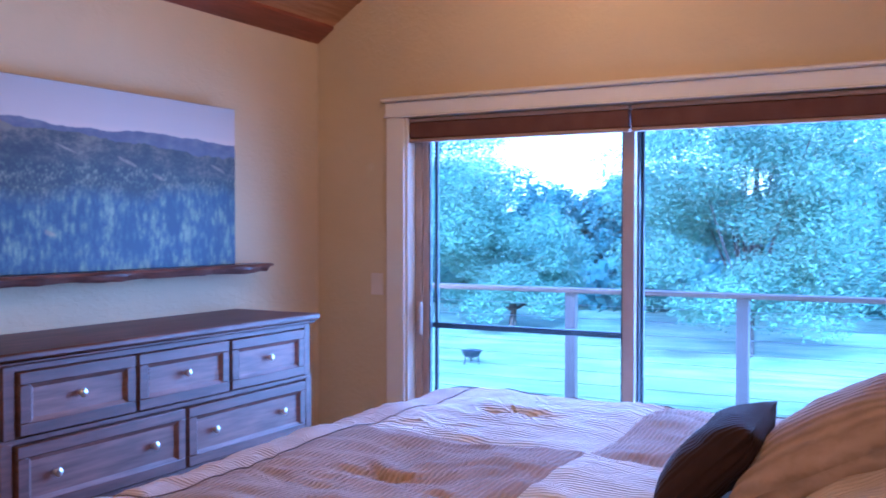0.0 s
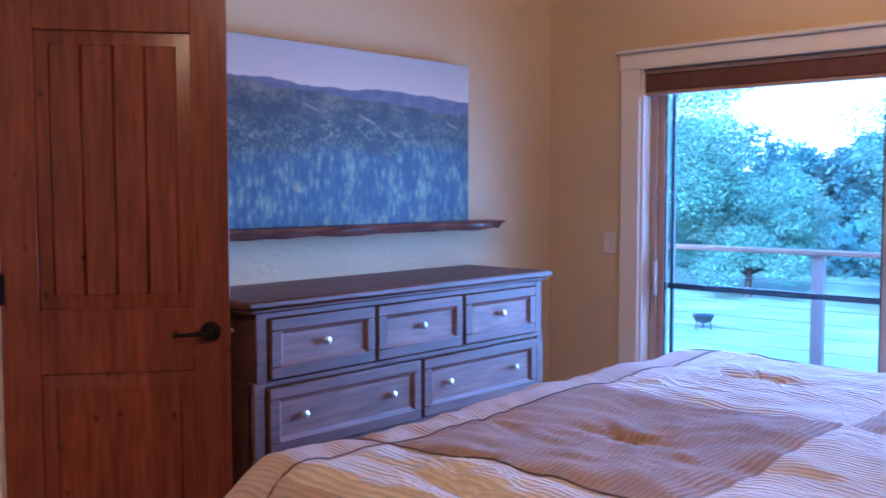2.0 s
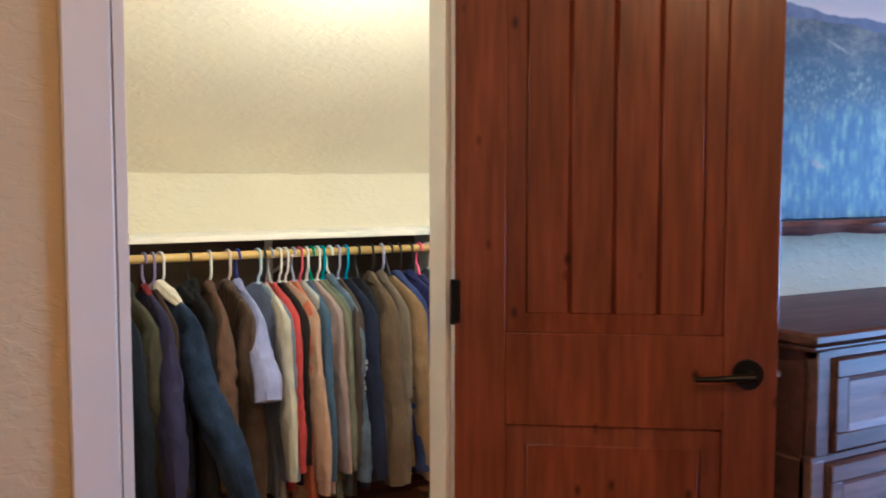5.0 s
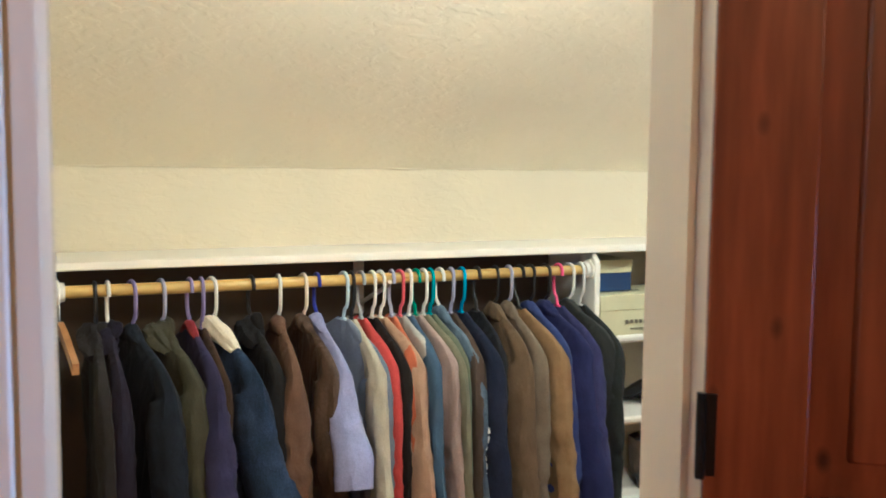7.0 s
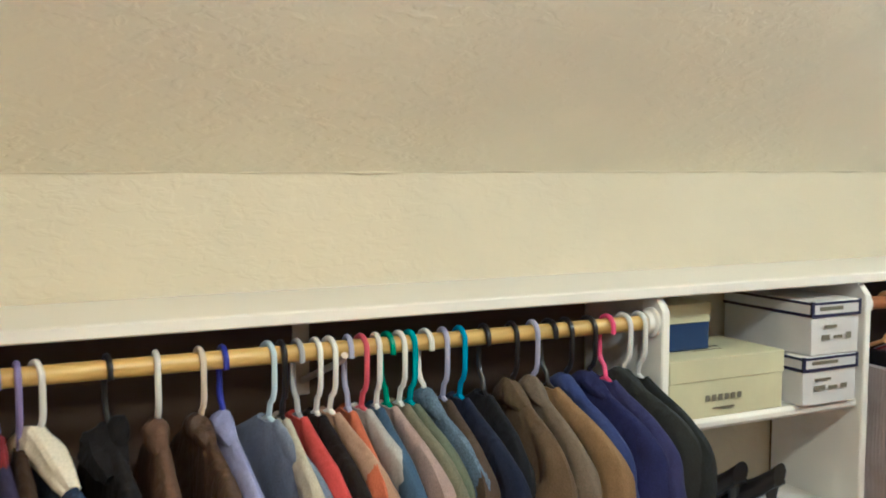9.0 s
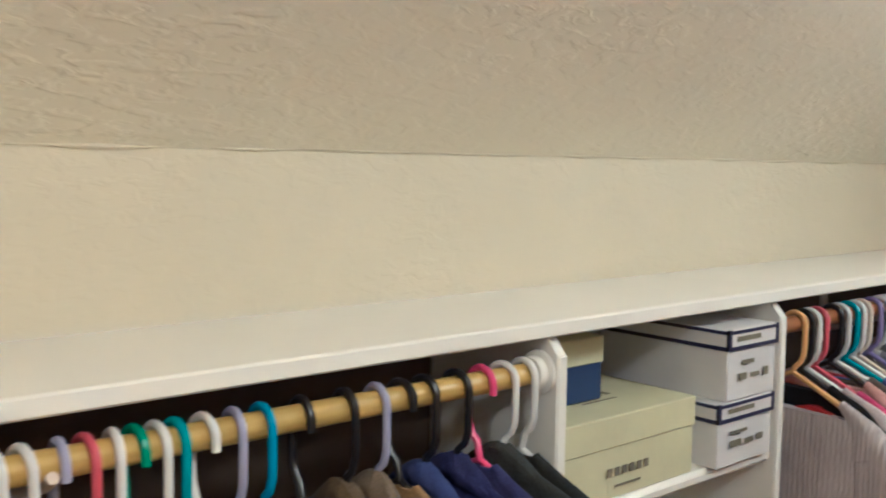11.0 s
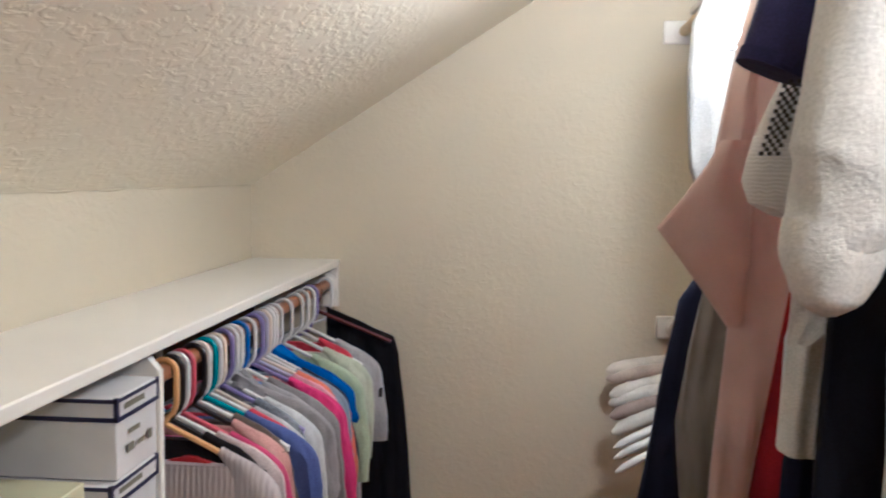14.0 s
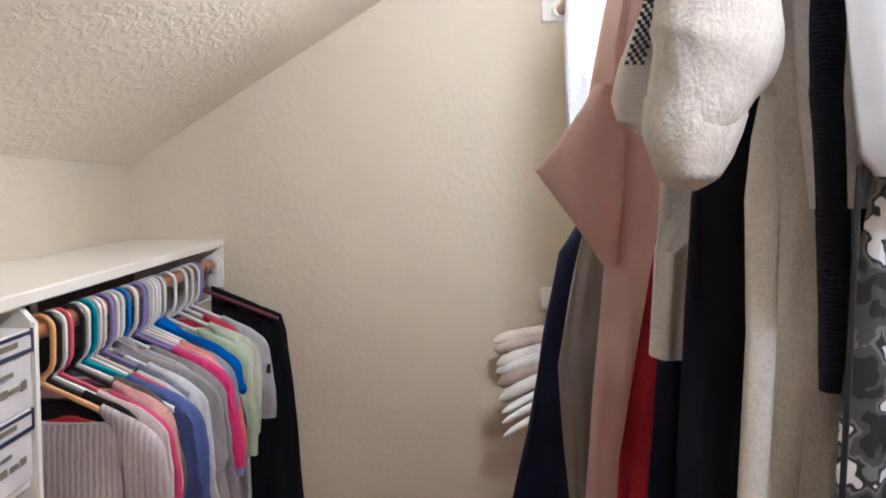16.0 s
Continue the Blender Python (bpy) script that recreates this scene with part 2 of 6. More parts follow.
# walls
bm = bmesh.new()
box(bm, WI, WX, BS, DY0, 0 - 0.012, 2.62)
box(bm, WI, WX, DY1, NY, -0.012, 2.62)
box(bm, WI, WX, DY0, DY1, DH, 2.62)
wall_west = setting("wall_west", bm, M_WALL, "cream textured wall between bedroom and closet", "wall")


def gable(bm, y0, y1, x0, x1, zb, f):
    loft(bm, [[(x0, y, zb), (x1, y, zb), (x1, y, f(x1)), (x0, y, f(x0))] for y in (y0, y1)])


bm = bmesh.new()
gable(bm, NY, NO, WI, OX0, -0.012, lambda x: roof(x) + 0.1)
gable(bm, NY, NO, OX1, EX + 0.12, -0.012, lambda x: roof(x) + 0.1)
gable(bm, NY, NO, OX0, OX1, OZ, lambda x: roof(x) + 0.1)
setting("wall_north", bm, M_WALL, "cream textured gable wall round the sliding door", "wall")
bm = bmesh.new()
gable(bm, BS - 0.12, BS, WI, EX + 0.12, -0.012, lambda x: roof(x) + 0.1)
setting("wall_south", bm, M_WALL, "cream textured bedroom wall", "wall")
setting("wall_east", abox(EX, EX + 0.12, BS, NY, -0.012, roof(EX) + 0.1), M_WALL, "cream textured bedroom wall behind the bed", "wall")
setting("closet_wall_west", abox(KX - 0.1, KX, SY, EY, -0.014, KZ), M_CLOSET, "low cream knee wall of the closet", "wall")
for nm, a, b in (("closet_wall_north", EY, EY + 0.1), ("closet_wall_south", SY - 0.1, SY)):
    bm = bmesh.new()
    gable(bm, a, b, KX - 0.1, WI, -0.014, lambda x: croof(x) + 0.05)
    setting(nm, bm, M_CLOSET, "cream textured end wall of the closet", "wall")

# ceilings
bm = bmesh.new()
x = WX
while x < EX:
    x1 = min(x + 0.135, EX + 0.02)
    loft(bm, [[(x + 0.003, y, roof(x) + 0.004), (x1 - 0.003, y, roof(x1) + 0.004), (x1 - 0.003, y, roof(x1) + 0.03), (x + 0.003, y, roof(x) + 0.03)] for y in (BS, NY)])
    loft(bm, [[(x - 0.003, y, roof(x) + 0.012), (x + 0.003, y, roof(x) + 0.014), (x + 0.003, y, roof(x) + 0.05), (x - 0.003, y, roof(x) + 0.05)] for y in (BS, NY)])
    x = x1
loft(bm, [[(WI, y, roof(WI) + 0.03), (EX + 0.12, y, roof(EX + 0.12) + 0.03), (EX + 0.12, y, roof(EX + 0.12) + 0.12), (WI, y, roof(WI) + 0.12)] for y in (BS, NY)])
setting("ceiling", bm, M_CEIL, "sloping knotty pine board ceiling", "ceiling")
bm = loft(bmesh.new(), [[(WX, y, roof(WX) - 0.012), (WX + 0.11, y, roof(WX + 0.11) - 0.012), (WX + 0.11, y, roof(WX + 0.11) + 0.004), (WX, y, roof(WX) + 0.004)] for y in (BS, NY)])
setting("ceiling_trim", bm, M_CEIL_TRIM, "red-stained wooden ceiling trim board", "trim")
bm = loft(bmesh.new(), [[(KX - 0.1, y, croof(KX - 0.1)), (WI, y, croof(WI)), (WI, y, croof(WI) + 0.08), (KX - 0.1, y, croof(KX - 0.1) + 0.08)] for y in (SY - 0.1, EY + 0.1)])
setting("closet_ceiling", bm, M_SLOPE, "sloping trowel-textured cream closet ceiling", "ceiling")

bm = tube(bmesh.new(), [(KX + 0.002 + 0.002 * noise.noise(Vector((k * 0.31, 0, 2))), SY + 0.02 + k * 0.02, KZ + 0.002 + 0.003 * noise.noise(Vector((k * 0.13, 5, 0)))) for k in range(190)],
          [0.0035 * max(0.15, 0.7 + 1.2 * noise.noise(Vector((k * 0.17, 1, 7)))) for k in range(190)], 6)
setting("seam_caulk", bm, M_CLOSET, "uneven caulk bead where knee wall meets ceiling", "trim")

# closet doorway: jamb, casing
jamb = thing("door_frame", pose(WX, (DY0 + DY1) / 2, 0), "cream painted door casing and jamb of the closet", "door frame", kind="structure")
JY = (DY1 - DY0) / 2
part("jamb", abox(WI - WX - 0.012, 0.012, -JY - 0.001, -JY + 0.018, -0.012, DH), M_TRIM, jamb)
part("jamb", abox(WI - WX - 0.012, 0.012, JY - 0.018, JY + 0.001, -0.012, DH), M_TRIM, jamb)
part("head_jamb", abox(WI - WX - 0.012, 0.012, -JY, JY, DH - 0.018, DH + 0.001), M_TRIM, jamb)
part("stop", abox(-0.07, -0.035, -JY + 0.018, -JY + 0.03, -0.012, DH - 0.018), M_TRIM, jamb)
part("stop", abox(-0.07, -0.035, JY - 0.03, JY - 0.018, -0.012, DH - 0.018), M_TRIM, jamb)
for side in (0.0, WI - WX - 0.02):
    part("casing", abox(side + 0.002, side + 0.02, -JY - 0.095, -JY - 0.006, -0.012, DH + 0.006, 0.004), M_TRIM, jamb)
    part("casing", abox(side + 0.002, side + 0.02, JY + 0.006, JY + 0.095, -0.012, DH + 0.006, 0.004), M_TRIM, jamb)
    part("head_casing", abox(side + 0.002, side + 0.022, -JY - 0.11, JY + 0.11, DH + 0.007, DH + 0.1, 0.004), M_TRIM, jamb)
part("strike_plate", abox(-0.03, -0.004, -JY + 0.0185, -JY + 0.021, 0.90, 0.96), M_BRONZE, jamb, "dark bronze strike plate")

# sliding door, casing, shade
casing = thing("slider_casing", pose((OX0 + OX1) / 2, NY, 0), "wide cream painted casing with a crown over the slider", "trim", kind="structure")
HW = (OX1 - OX0) / 2
part("side_casing", abox(-HW - 0.11, -HW, -0.022, -0.002, -0.012, OZ - 0.002, 0.004), M_TRIM, casing)
part("side_casing", abox(HW, HW + 0.11, -0.022, -0.002, -0.012, OZ - 0.002, 0.004), M_TRIM, casing)
part("head_casing", abox(-HW - 0.115, HW + 0.115, -0.024, -0.002, OZ, OZ + 0.078, 0.004), M_TRIM, casing)
part("crown", abox(-HW - 0.135, HW + 0.135, -0.045, -0.002, OZ + 0.08, OZ + 0.102, 0.006), M_TRIM, casing)
part("crown_bead", abox(-HW - 0.12, HW + 0.12, -0.031, -0.002, OZ - 0.004, OZ + 0.006, 0.003), M_TRIM, casing)
part("reveal", abox(-HW, -HW + 0.012, 0.0, 0.08, -0.012, OZ), M_TRIM, casing)
part("reveal", abox(HW - 0.012, HW, 0.0, 0.08, -0.012, OZ), M_TRIM, casing)

slider = thing("window_1", pose((OX0 + OX1) / 2, 4.2, 0), "two-panel sliding glass door to the deck, closed", "sliding door", kind="structure")
part("frame_top", abox(-HW + 0.012, HW - 0.012, -0.01, 0.09, OZ - 0.05, OZ, 0.004), M_VINYL, slider)
part("frame_bottom", abox(-HW + 0.012, HW - 0.012, -0.01, 0.09, -0.012, 0.03, 0.004), M_VINYL, slider)
part("frame_side", abox(-HW + 0.012, -HW + 0.05, -0.01, 0.09, 0.03, OZ - 0.05, 0.004), M_VINYL, slider)
part("frame_side", abox(HW - 0.05, HW - 0.012, -0.01, 0.09, 0.03, OZ - 0.05, 0.004), M_VINYL, slider)


def panel(x0, x1, y, left_w, right_w):
    p = part("panel", abox(x0, x0 + left_w, y, y + 0.035, 0.03, OZ - 0.05, 0.004), M_VINYL, slider)
    part("stile", abox(x1 - right_w, x1, y, y + 0.035, 0.03, OZ - 0.05, 0.004), M_VINYL, p)
    part("rail", abox(x0 + left_w, x1 - right_w, y, y + 0.035, 0.03, 0.11, 0.004), M_VINYL, p)
    part("rail", abox(x0 + left_w, x1 - right_w, y, y + 0.035, OZ - 0.11, OZ - 0.05, 0.004), M_VINYL, p)
    part("gasket", abox(x0 + left_w, x0 + left_w + 0.008, y + 0.008, y + 0.03, 0.11, OZ - 0.11), M_DARK, p)
    part("gasket", abox(x1 - right_w - 0.008, x1 - right_w, y + 0.008, y + 0.03, 0.11, OZ - 0.11), M_DARK, p)
    g = part("pane", abox(x0 + left_w, x1 - right_w, y + 0.015, y + 0.020, 0.11, OZ - 0.11), M_GLASS, p, "clear glass pane")
    g.visible_shadow = False
    return p


left_panel = panel(-HW + 0.05, -0.005, 0.005, 0.035, 0.06)
panel(-0.05, HW - 0.05, 0.045, 0.045, 0.06)
hd = part("handle", abox(-HW + 0.045, -HW + 0.065, -0.05, -0.012, 0.86, 1.04, 0.008), M_VINYL, left_panel, "cream pull handle")
screen = thing("window_2", pose((OX0 + OX1) / 2, 4.29, 0), "dark sliding screen frame outside the glass", "screen", kind="structure")
part("bar", abox(-HW + 0.06, -0.02, 0.0, 0.02, 0.885, 0.915, 0.003), M_DARK, screen)
part("stile", abox(-HW + 0.075, -HW + 0.095, 0.0, 0.02, 0.03, OZ - 0.05, 0.003), M_DARK, screen)
part("stile", abox(-0.02, 0.015, 0.0, 0.02, 0.03, OZ - 0.05, 0.003), M_DARK, screen)
for k, (a, b) in enumerate(((OX0 + 0.015, -1.565), (-1.555, OX1 - 0.015))):
    sh = thing("window_shade", pose((a + b) / 2, 4.135, 1.885), "brown cellular shade drawn up over the sliding door", "shade", "shades over the slider")
    w = (b - a) / 2
    part("head_rail", abox(-w, w, -0.02, 0.03, 0.105, 0.125, 0.004), M_SHADE_TAN, sh)
    part("cloth", abox(-w, w, -0.018, 0.028, 0.018, 0.104, 0.006), M_SHADE, sh)
    part("hem_bar", abox(-w, w, -0.02, 0.03, 0.0, 0.017, 0.004), M_SHADE_TAN, sh, "tan hem bar")

sw = thing("light_switch", pose(-2.964, NY, 1.127), "cream rocker light switch plate beside the slider", "switch")
part("plate", abox(-0.038, 0.038, -0.007, -0.001, -0.058, 0.058, 0.003), M_SWITCH, sw)
part("rocker", abox(-0.016, 0.016, -0.011, -0.0072, -0.033, 0.033, 0.002), M_SWITCH, sw)

# ---- outside ----
M_GRASS = material("dry_lawn", (0.34, 0.37, 0.21), (0.15, 0.21, 0.11), 0.9, 1.5, (0.5, 1.6, 1), bump=0.3, bump_scale=14, big=0.3)
M_DECK = wood("grey_deck", (0.28, 0.22, 0.18), (0.2, 0.15, 0.12), None, 0.7, (1.2, 12, 12))
M_RAIL = wood("rail_wood", (0.44, 0.30, 0.22), (0.34, 0.22, 0.16), None, 0.6, (1.2, 12, 12))
M_POST = material("painted_post", (0.42, 0.36, 0.34), None, 0.5, 5)
M_CABLE = material("steel_cable", (0.6, 0.6, 0.62), None, 0.35, 40, metal=1.0, bump=0)
M_BARK = material("oak_bark", (0.10, 0.08, 0.065), (0.05, 0.04, 0.033), 0.9, 8, (1, 1, 0.2), 0.8, 20)


def leaf_material(name, c1, c2):
    m = material(name, c1, c2, 0.55, 1.2, bump=0, big=0.35)
    b = m.node_tree.nodes["Principled BSDF"]
    n, link = m.node_tree.nodes, m.node_tree.links.new
    ge = n.new("ShaderNodeNewGeometry")
    mr = n.new("ShaderNodeMapRange")
    mr.inputs[3].default_value, mr.inputs[4].default_value = 0.86, 1.18
    link(ge.outputs["Random Per Island"], mr.inputs[0])
    mu = n.new("ShaderNodeMix")
    mu.data_type, mu.blend_type = 'RGBA', 'MULTIPLY'
    mu.inputs[0].default_value = 1.0
    link(n["Hue/Saturation/Value"].outputs[0], mu.inputs[6])
    link(mr.outputs[0], mu.inputs[7])
    link(mu.outputs[2], b.inputs["Base Color"])
    tl = n.new("ShaderNodeBsdfTranslucent")
    link(mu.outputs[2], tl.inputs[0])
    mx = n.new("ShaderNodeMixShader")
    mx.inputs[0].default_value = 0.5
    link(b.outputs[0], mx.inputs[1])
    link(tl.outputs[0], mx.inputs[2])
    link(mx.outputs[0], n["Material Output"].inputs[0])
    return m


M_LEAF = leaf_material("oak_leaves", (0.23, 0.34, 0.23), (0.175, 0.27, 0.185))
M_LEAF_FAR = leaf_material("far_leaves", (0.14, 0.23, 0.185), (0.10, 0.17, 0.14))
GZ = -1.2


def ground_z(x, y):
    far = max(0.0, y - 14)
    return GZ + 0.012 * far + 0.10 * math.sin(x * 0.21 + 1) * min(1, max(0, (y - 9) / 8))


bm = bmesh.new()
xs = [-900, -300, -120] + [-60 + 2 * k for k in range(61)] + [120, 300, 900]
ys = [-300, -60, -10, 0, 4] + [6 + 2 * k for k in range(34)] + [110, 200, 500, 1200]
grid = [[bm.verts.new((x, y, ground_z(x, min(y, 80)) - (0.3 if y < 5 else 0))) for x in xs] for y in ys]
for j in range(len(ys) - 1):
    for i in range(len(xs) - 1):
        bm.faces.new((grid[j][i], grid[j][i + 1], grid[j + 1][i + 1], grid[j + 1][i]))
setting("ground", bm, M_GRASS, "mown dry lawn behind the house", "lawn")

bm = bmesh.new()
for k in range(16):
    box(bm, -6.0, 2.5, NO + 0.05 + k * 0.145, NO + 0.05 + k * 0.145 + 0.138, -0.09, -0.05)
setting("deck_floor", bm, M_DECK, "weathered deck boards outside the slider", "deck")

RY = 6.6
rail = thing("deck_railing", pose(0, RY, -0.05), "wooden deck railing with steel cables", "railing")
part("top_rail", abox(-6.0, 2.5, -0.07, 0.07, 0.985, 1.02, 0.006), M_RAIL, rail, "flat wooden top rail")
pm = mesh_of("post", abox(-0.042, 0.042, -0.03, 0.03, 0.0, 0.984, 0.004), M_POST)
for px_ in (-5.55, -4.18, -2.81, -1.53, -0.2, 1.15, 2.4):
    part("post", pm, None, rail, at=pose(px_, 0, 0))
cm = mesh_of("cable", tube(bmesh.new(), [(-6, 0, 0), (2.5, 0, 0)], 0.0022, 6), M_CABLE)
for k in range(9):
    part("cable", cm, None, rail, at=pose(0, 0, 0.09 + k * 0.1))


def tree(name, place, height, spread, leaves, size, mat, label, seed, trunk_h, clumps=26, squash=0.75):
    rnd = random.Random(seed)
    t = thing(name, pose(*place), label, "tree", "trees behind the lawn")
    bm = tube(bmesh.new(), [(0, 0, -0.3), (0.04, 0.02, trunk_h * 0.5), (0.1, -0.05, trunk_h), (0.2, 0.1, height * 0.6)],
              [spread * 0.06, spread * 0.045, spread * 0.035, spread * 0.014], 10)
    cents = []
    for k in range(clumps):
        a, rr = rnd.uniform(0, 6.283), spread * math.sqrt(rnd.random()) * 0.85
        top = trunk_h + (height - trunk_h) * rnd.uniform(0.02, 0.9) * (1 - 0.45 * (rr / spread) ** 2)
        c = Vector((rr * math.cos(a), rr * math.sin(a), top))
        cents.append((c, spread * rnd.uniform(0.16, 0.32)))
        if k % 7 == 0:
            tube(bm, [(0.05, 0, trunk_h * 0.85), c * 0.5 + Vector((0, 0, trunk_h * 0.45)), c], [spread * 0.016, spread * 0.010, spread * 0.004], 6)
    part("trunk", bm, M_BARK, t, "grey-brown bark trunk and limbs")
    verts, faces = [], []
    for k in range(leaves):
        c, r = rnd.choice(cents)
        d = Vector((rnd.gauss(0, 1), rnd.gauss(0, 1), rnd.gauss(0, 1))).normalized()
        p = c + Vector((d.x, d.y, d.z * squash)) * r * (0.25 + 0.85 * rnd.random() ** 0.6)
        u = Vector((rnd.gauss(0, 1), rnd.gauss(0, 1), rnd.gauss(0, 0.6))).normalized()
        w = u.cross(Vector((rnd.gauss(0, 1), rnd.gauss(0, 1), rnd.gauss(0, 1)))).normalized()
        s = size * rnd.uniform(0.6, 1.3)
        i = len(verts)
        verts += [p - u * s, p + w * s * 0.5 - u * s * 0.1, p + u * s, p - w * s * 0.5 + u * s * 0.1]
        faces.append((i, i + 1, i + 2, i + 3))
    me = bpy.data.meshes.new("crown")
    me.from_pydata([tuple(v) for v in verts], [], faces)
    me.materials.append(mat)
    part("crown", me, None, t, "dense green oak leaves with gaps")
    return t


tree("oak_tree", (-3.95, 19.0, ground_z(-3.95, 19) - 0.05), 7.0, 2.8, 130000, 0.036, M_LEAF, "broad green oak tree standing on the lawn", 3, 1.0, 90)
tree("oak_tree", (-13.2, 20.5, ground_z(-13.2, 20) - 0.05), 7.8, 3.6, 130000, 0.038, M_LEAF, "tall green oak tree at the lawn's edge", 5, 1.2, 90)
tree("oak_tree", (-10.2, 21.5, ground_z(-10.2, 21) - 0.05), 3.5, 2.0, 60000, 0.038, M_LEAF, "low green oak tree at the lawn's edge", 8, 0.7, 60)
tree("oak_tree", (0.2, 24.0, ground_z(0.2, 24) - 0.05), 8.0, 3.4, 90000, 0.046, M_LEAF, "tall green oak tree behind another", 12, 1.2, 80)
rnd = random.Random(21)
for k in range(10):
    fx = -27 + k * 3.6
    tree("background_tree", (fx, 34 + rnd.uniform(-2, 3), ground_z(fx, 34) - 0.05), rnd.uniform(4.6, 5.6), 2.9, 18000, 0.11, M_LEAF_FAR, "dark green tree in the wood beyond the lawn", 40 + k, 0.5, 60)
bm = bmesh.new()
verts, faces = [], []
for k in range(9000):
    p = Vector((rnd.uniform(-30, 14), 27 + rnd.uniform(0, 5), 0))
    p.z = ground_z(p.x, p.y) + 2.2 * rnd.random() ** 1.3 * (0.7 + 0.5 * noise.noise(Vector((p.x * 0.4, p.y * 0.4, 0))))
    u = Vector((rnd.gauss(0, 1), rnd.gauss(0, 1), rnd.gauss(0, 1))).normalized()
    w = u.orthogonal().normalized()
    i = len(verts)
    verts += [p - u * 0.22, p + w * 0.13, p + u * 0.22, p - w * 0.13]
    faces.append((i, i + 1, i + 2, i + 3))
me = bpy.data.meshes.new("undergrowth")
me.from_pydata([tuple(v) for v in verts], [], faces)
me.materials.append(M_LEAF_FAR)
bm.free()
tagged(new("undergrowth", me), "dark shrubs under the trees beyond the lawn", "undergrowth", kind="stuff")

pit = thing("fire_pit", pose(-8.6, 16.2, ground_z(-8.6, 16.2)), "small dark metal fire bowl standing on the lawn", "fire pit")
bm = loft(bmesh.new(), [[(r_ * math.cos(a), r_ * math.sin(a), z_) for a in (2 * math.pi * k / 18 for k in range(18))] for r_, z_ in ((0.06, 0.12), (0.15, 0.16), (0.2, 0.26), (0.21, 0.27), (0.18, 0.25), (0.1, 0.2))])
part("bowl", bm, M_DARK, pit)
for k in range(3):
    a = 2.1 * k
    part("leg", tube(bmesh.new(), [(0.14 * math.cos(a), 0.14 * math.sin(a), 0.17), (0.17 * math.cos(a), 0.17 * math.sin(a), 0.0)], 0.012, 6), M_DARK, pit)

# ---- bedroom things ----
HINGE = Vector((WX + 0.012, 1.103, 0))
LATCH = Vector((-2.905, 1.69, 0))
DW = 0.725
dvec = (LATCH - HINGE).normalized()
door = thing("door_1", pose(HINGE.x, HINGE.y, 0, 0, 0, math.degrees(math.atan2(dvec.y, dvec.x))), "knotty alder panel door, standing open against the dresser", "door", kind="structure")
# local: x along the leaf from the hinge, y the thickness (visible face at y = 0), z up
T = 0.036


def door_leaf():
    st, top, mid0, mid1, bot = 0.118, 1.922, 0.80, 1.015, 0.23
    z0, z1 = 0.012, 2.035
    for x0, x1 in ((0.0, st), (DW - st, DW)):
        part("stile", abox(x0, x1, 0, T, z0, z1, 0.002), M_DOOR, door)
    for a, b in ((z0, bot), (mid0, mid1), (top, z1)):
        part("rail", abox(st, DW - st, 0.0005, T - 0.0005, a, b, 0.002), M_DOOR, door)
    n = 4
    edge = 0.045
    for a, b, field in ((bot, mid0, 1), (mid1, top, n)):
        bm = bmesh.new()
        # sloping border round the raised field, then the field itself
        for y, s in ((0.0, -1), (T, 1)):
            outer = [(st, y - s * 0.013, a), (DW - st, y - s * 0.013, a), (DW - st, y - s * 0.013, b), (st, y - s * 0.013, b)]
            m_ = edge
            inner = [(st + m_, y - s * 0.006, a + m_), (DW - st - m_, y - s * 0.006, a + m_), (DW - st - m_, y - s * 0.006, b - m_), (st + m_, y - s * 0.006, b - m_)]
            loft(bm, [outer, inner], cap=False)
        part("panel_border", bm, M_DOOR, door)
        ww = (DW - 2 * st - 2 * edge) / field
        for k in range(field):
            xa = st + edge + k * ww
            part("board", abox(xa, xa + ww, 0.003, T - 0.003, a + edge - 0.004, b - edge + 0.004, 0.007, 1), M_DOOR, door)


door_leaf()
hm = mesh_of("hinge", tube(abox(-0.004, 0.014, -0.0025, -0.0005, -0.05, 0.05), [(-0.004, -0.006, -0.052), (-0.004, -0.006, 0.052)], 0.006, 8), M_BRONZE)
for z in (0.2, 1.085, 1.85):
    part("hinge", hm, None, door, "dark bronze hinge", at=pose(0, 0, z))
lev = part("lever_handle", tube(bmesh.new(), [(DW - 0.065, 0, 0.93), (DW - 0.065, -0.008, 0.93)], 0.034, 20), M_BRONZE, door, "oil-rubbed bronze lever handle on a round rose")
bm = tube(bmesh.new(), [(DW - 0.065, -0.004, 0.93), (DW - 0.065, -0.04, 0.93)], 0.012, 12)
tube(bm, [(DW - 0.058, -0.045, 0.931), (DW - 0.09, -0.047, 0.93), (DW - 0.14, -0.047, 0.926), (DW - 0.185, -0.044, 0.924)], [0.011, 0.009, 0.007, 0.006], 10)
part("lever", bm, M_BRONZE, lev)
part("latch_bolt", abox(DW, DW + 0.011, 0.013, 0.023, 0.922, 0.938, 0.002), M_NICKEL, door, "bright steel latch bolt")

# dresser
DX0, DXF, DYA, DYB = -3.335, -2.862, 1.735, 3.372
dresser = thing("dresser", pose(DX0, DYA, 0), "grey-brown wooden seven-drawer dresser with round nickel knobs", "dresser")
dd, dl = DXF - DX0, DYB - DYA


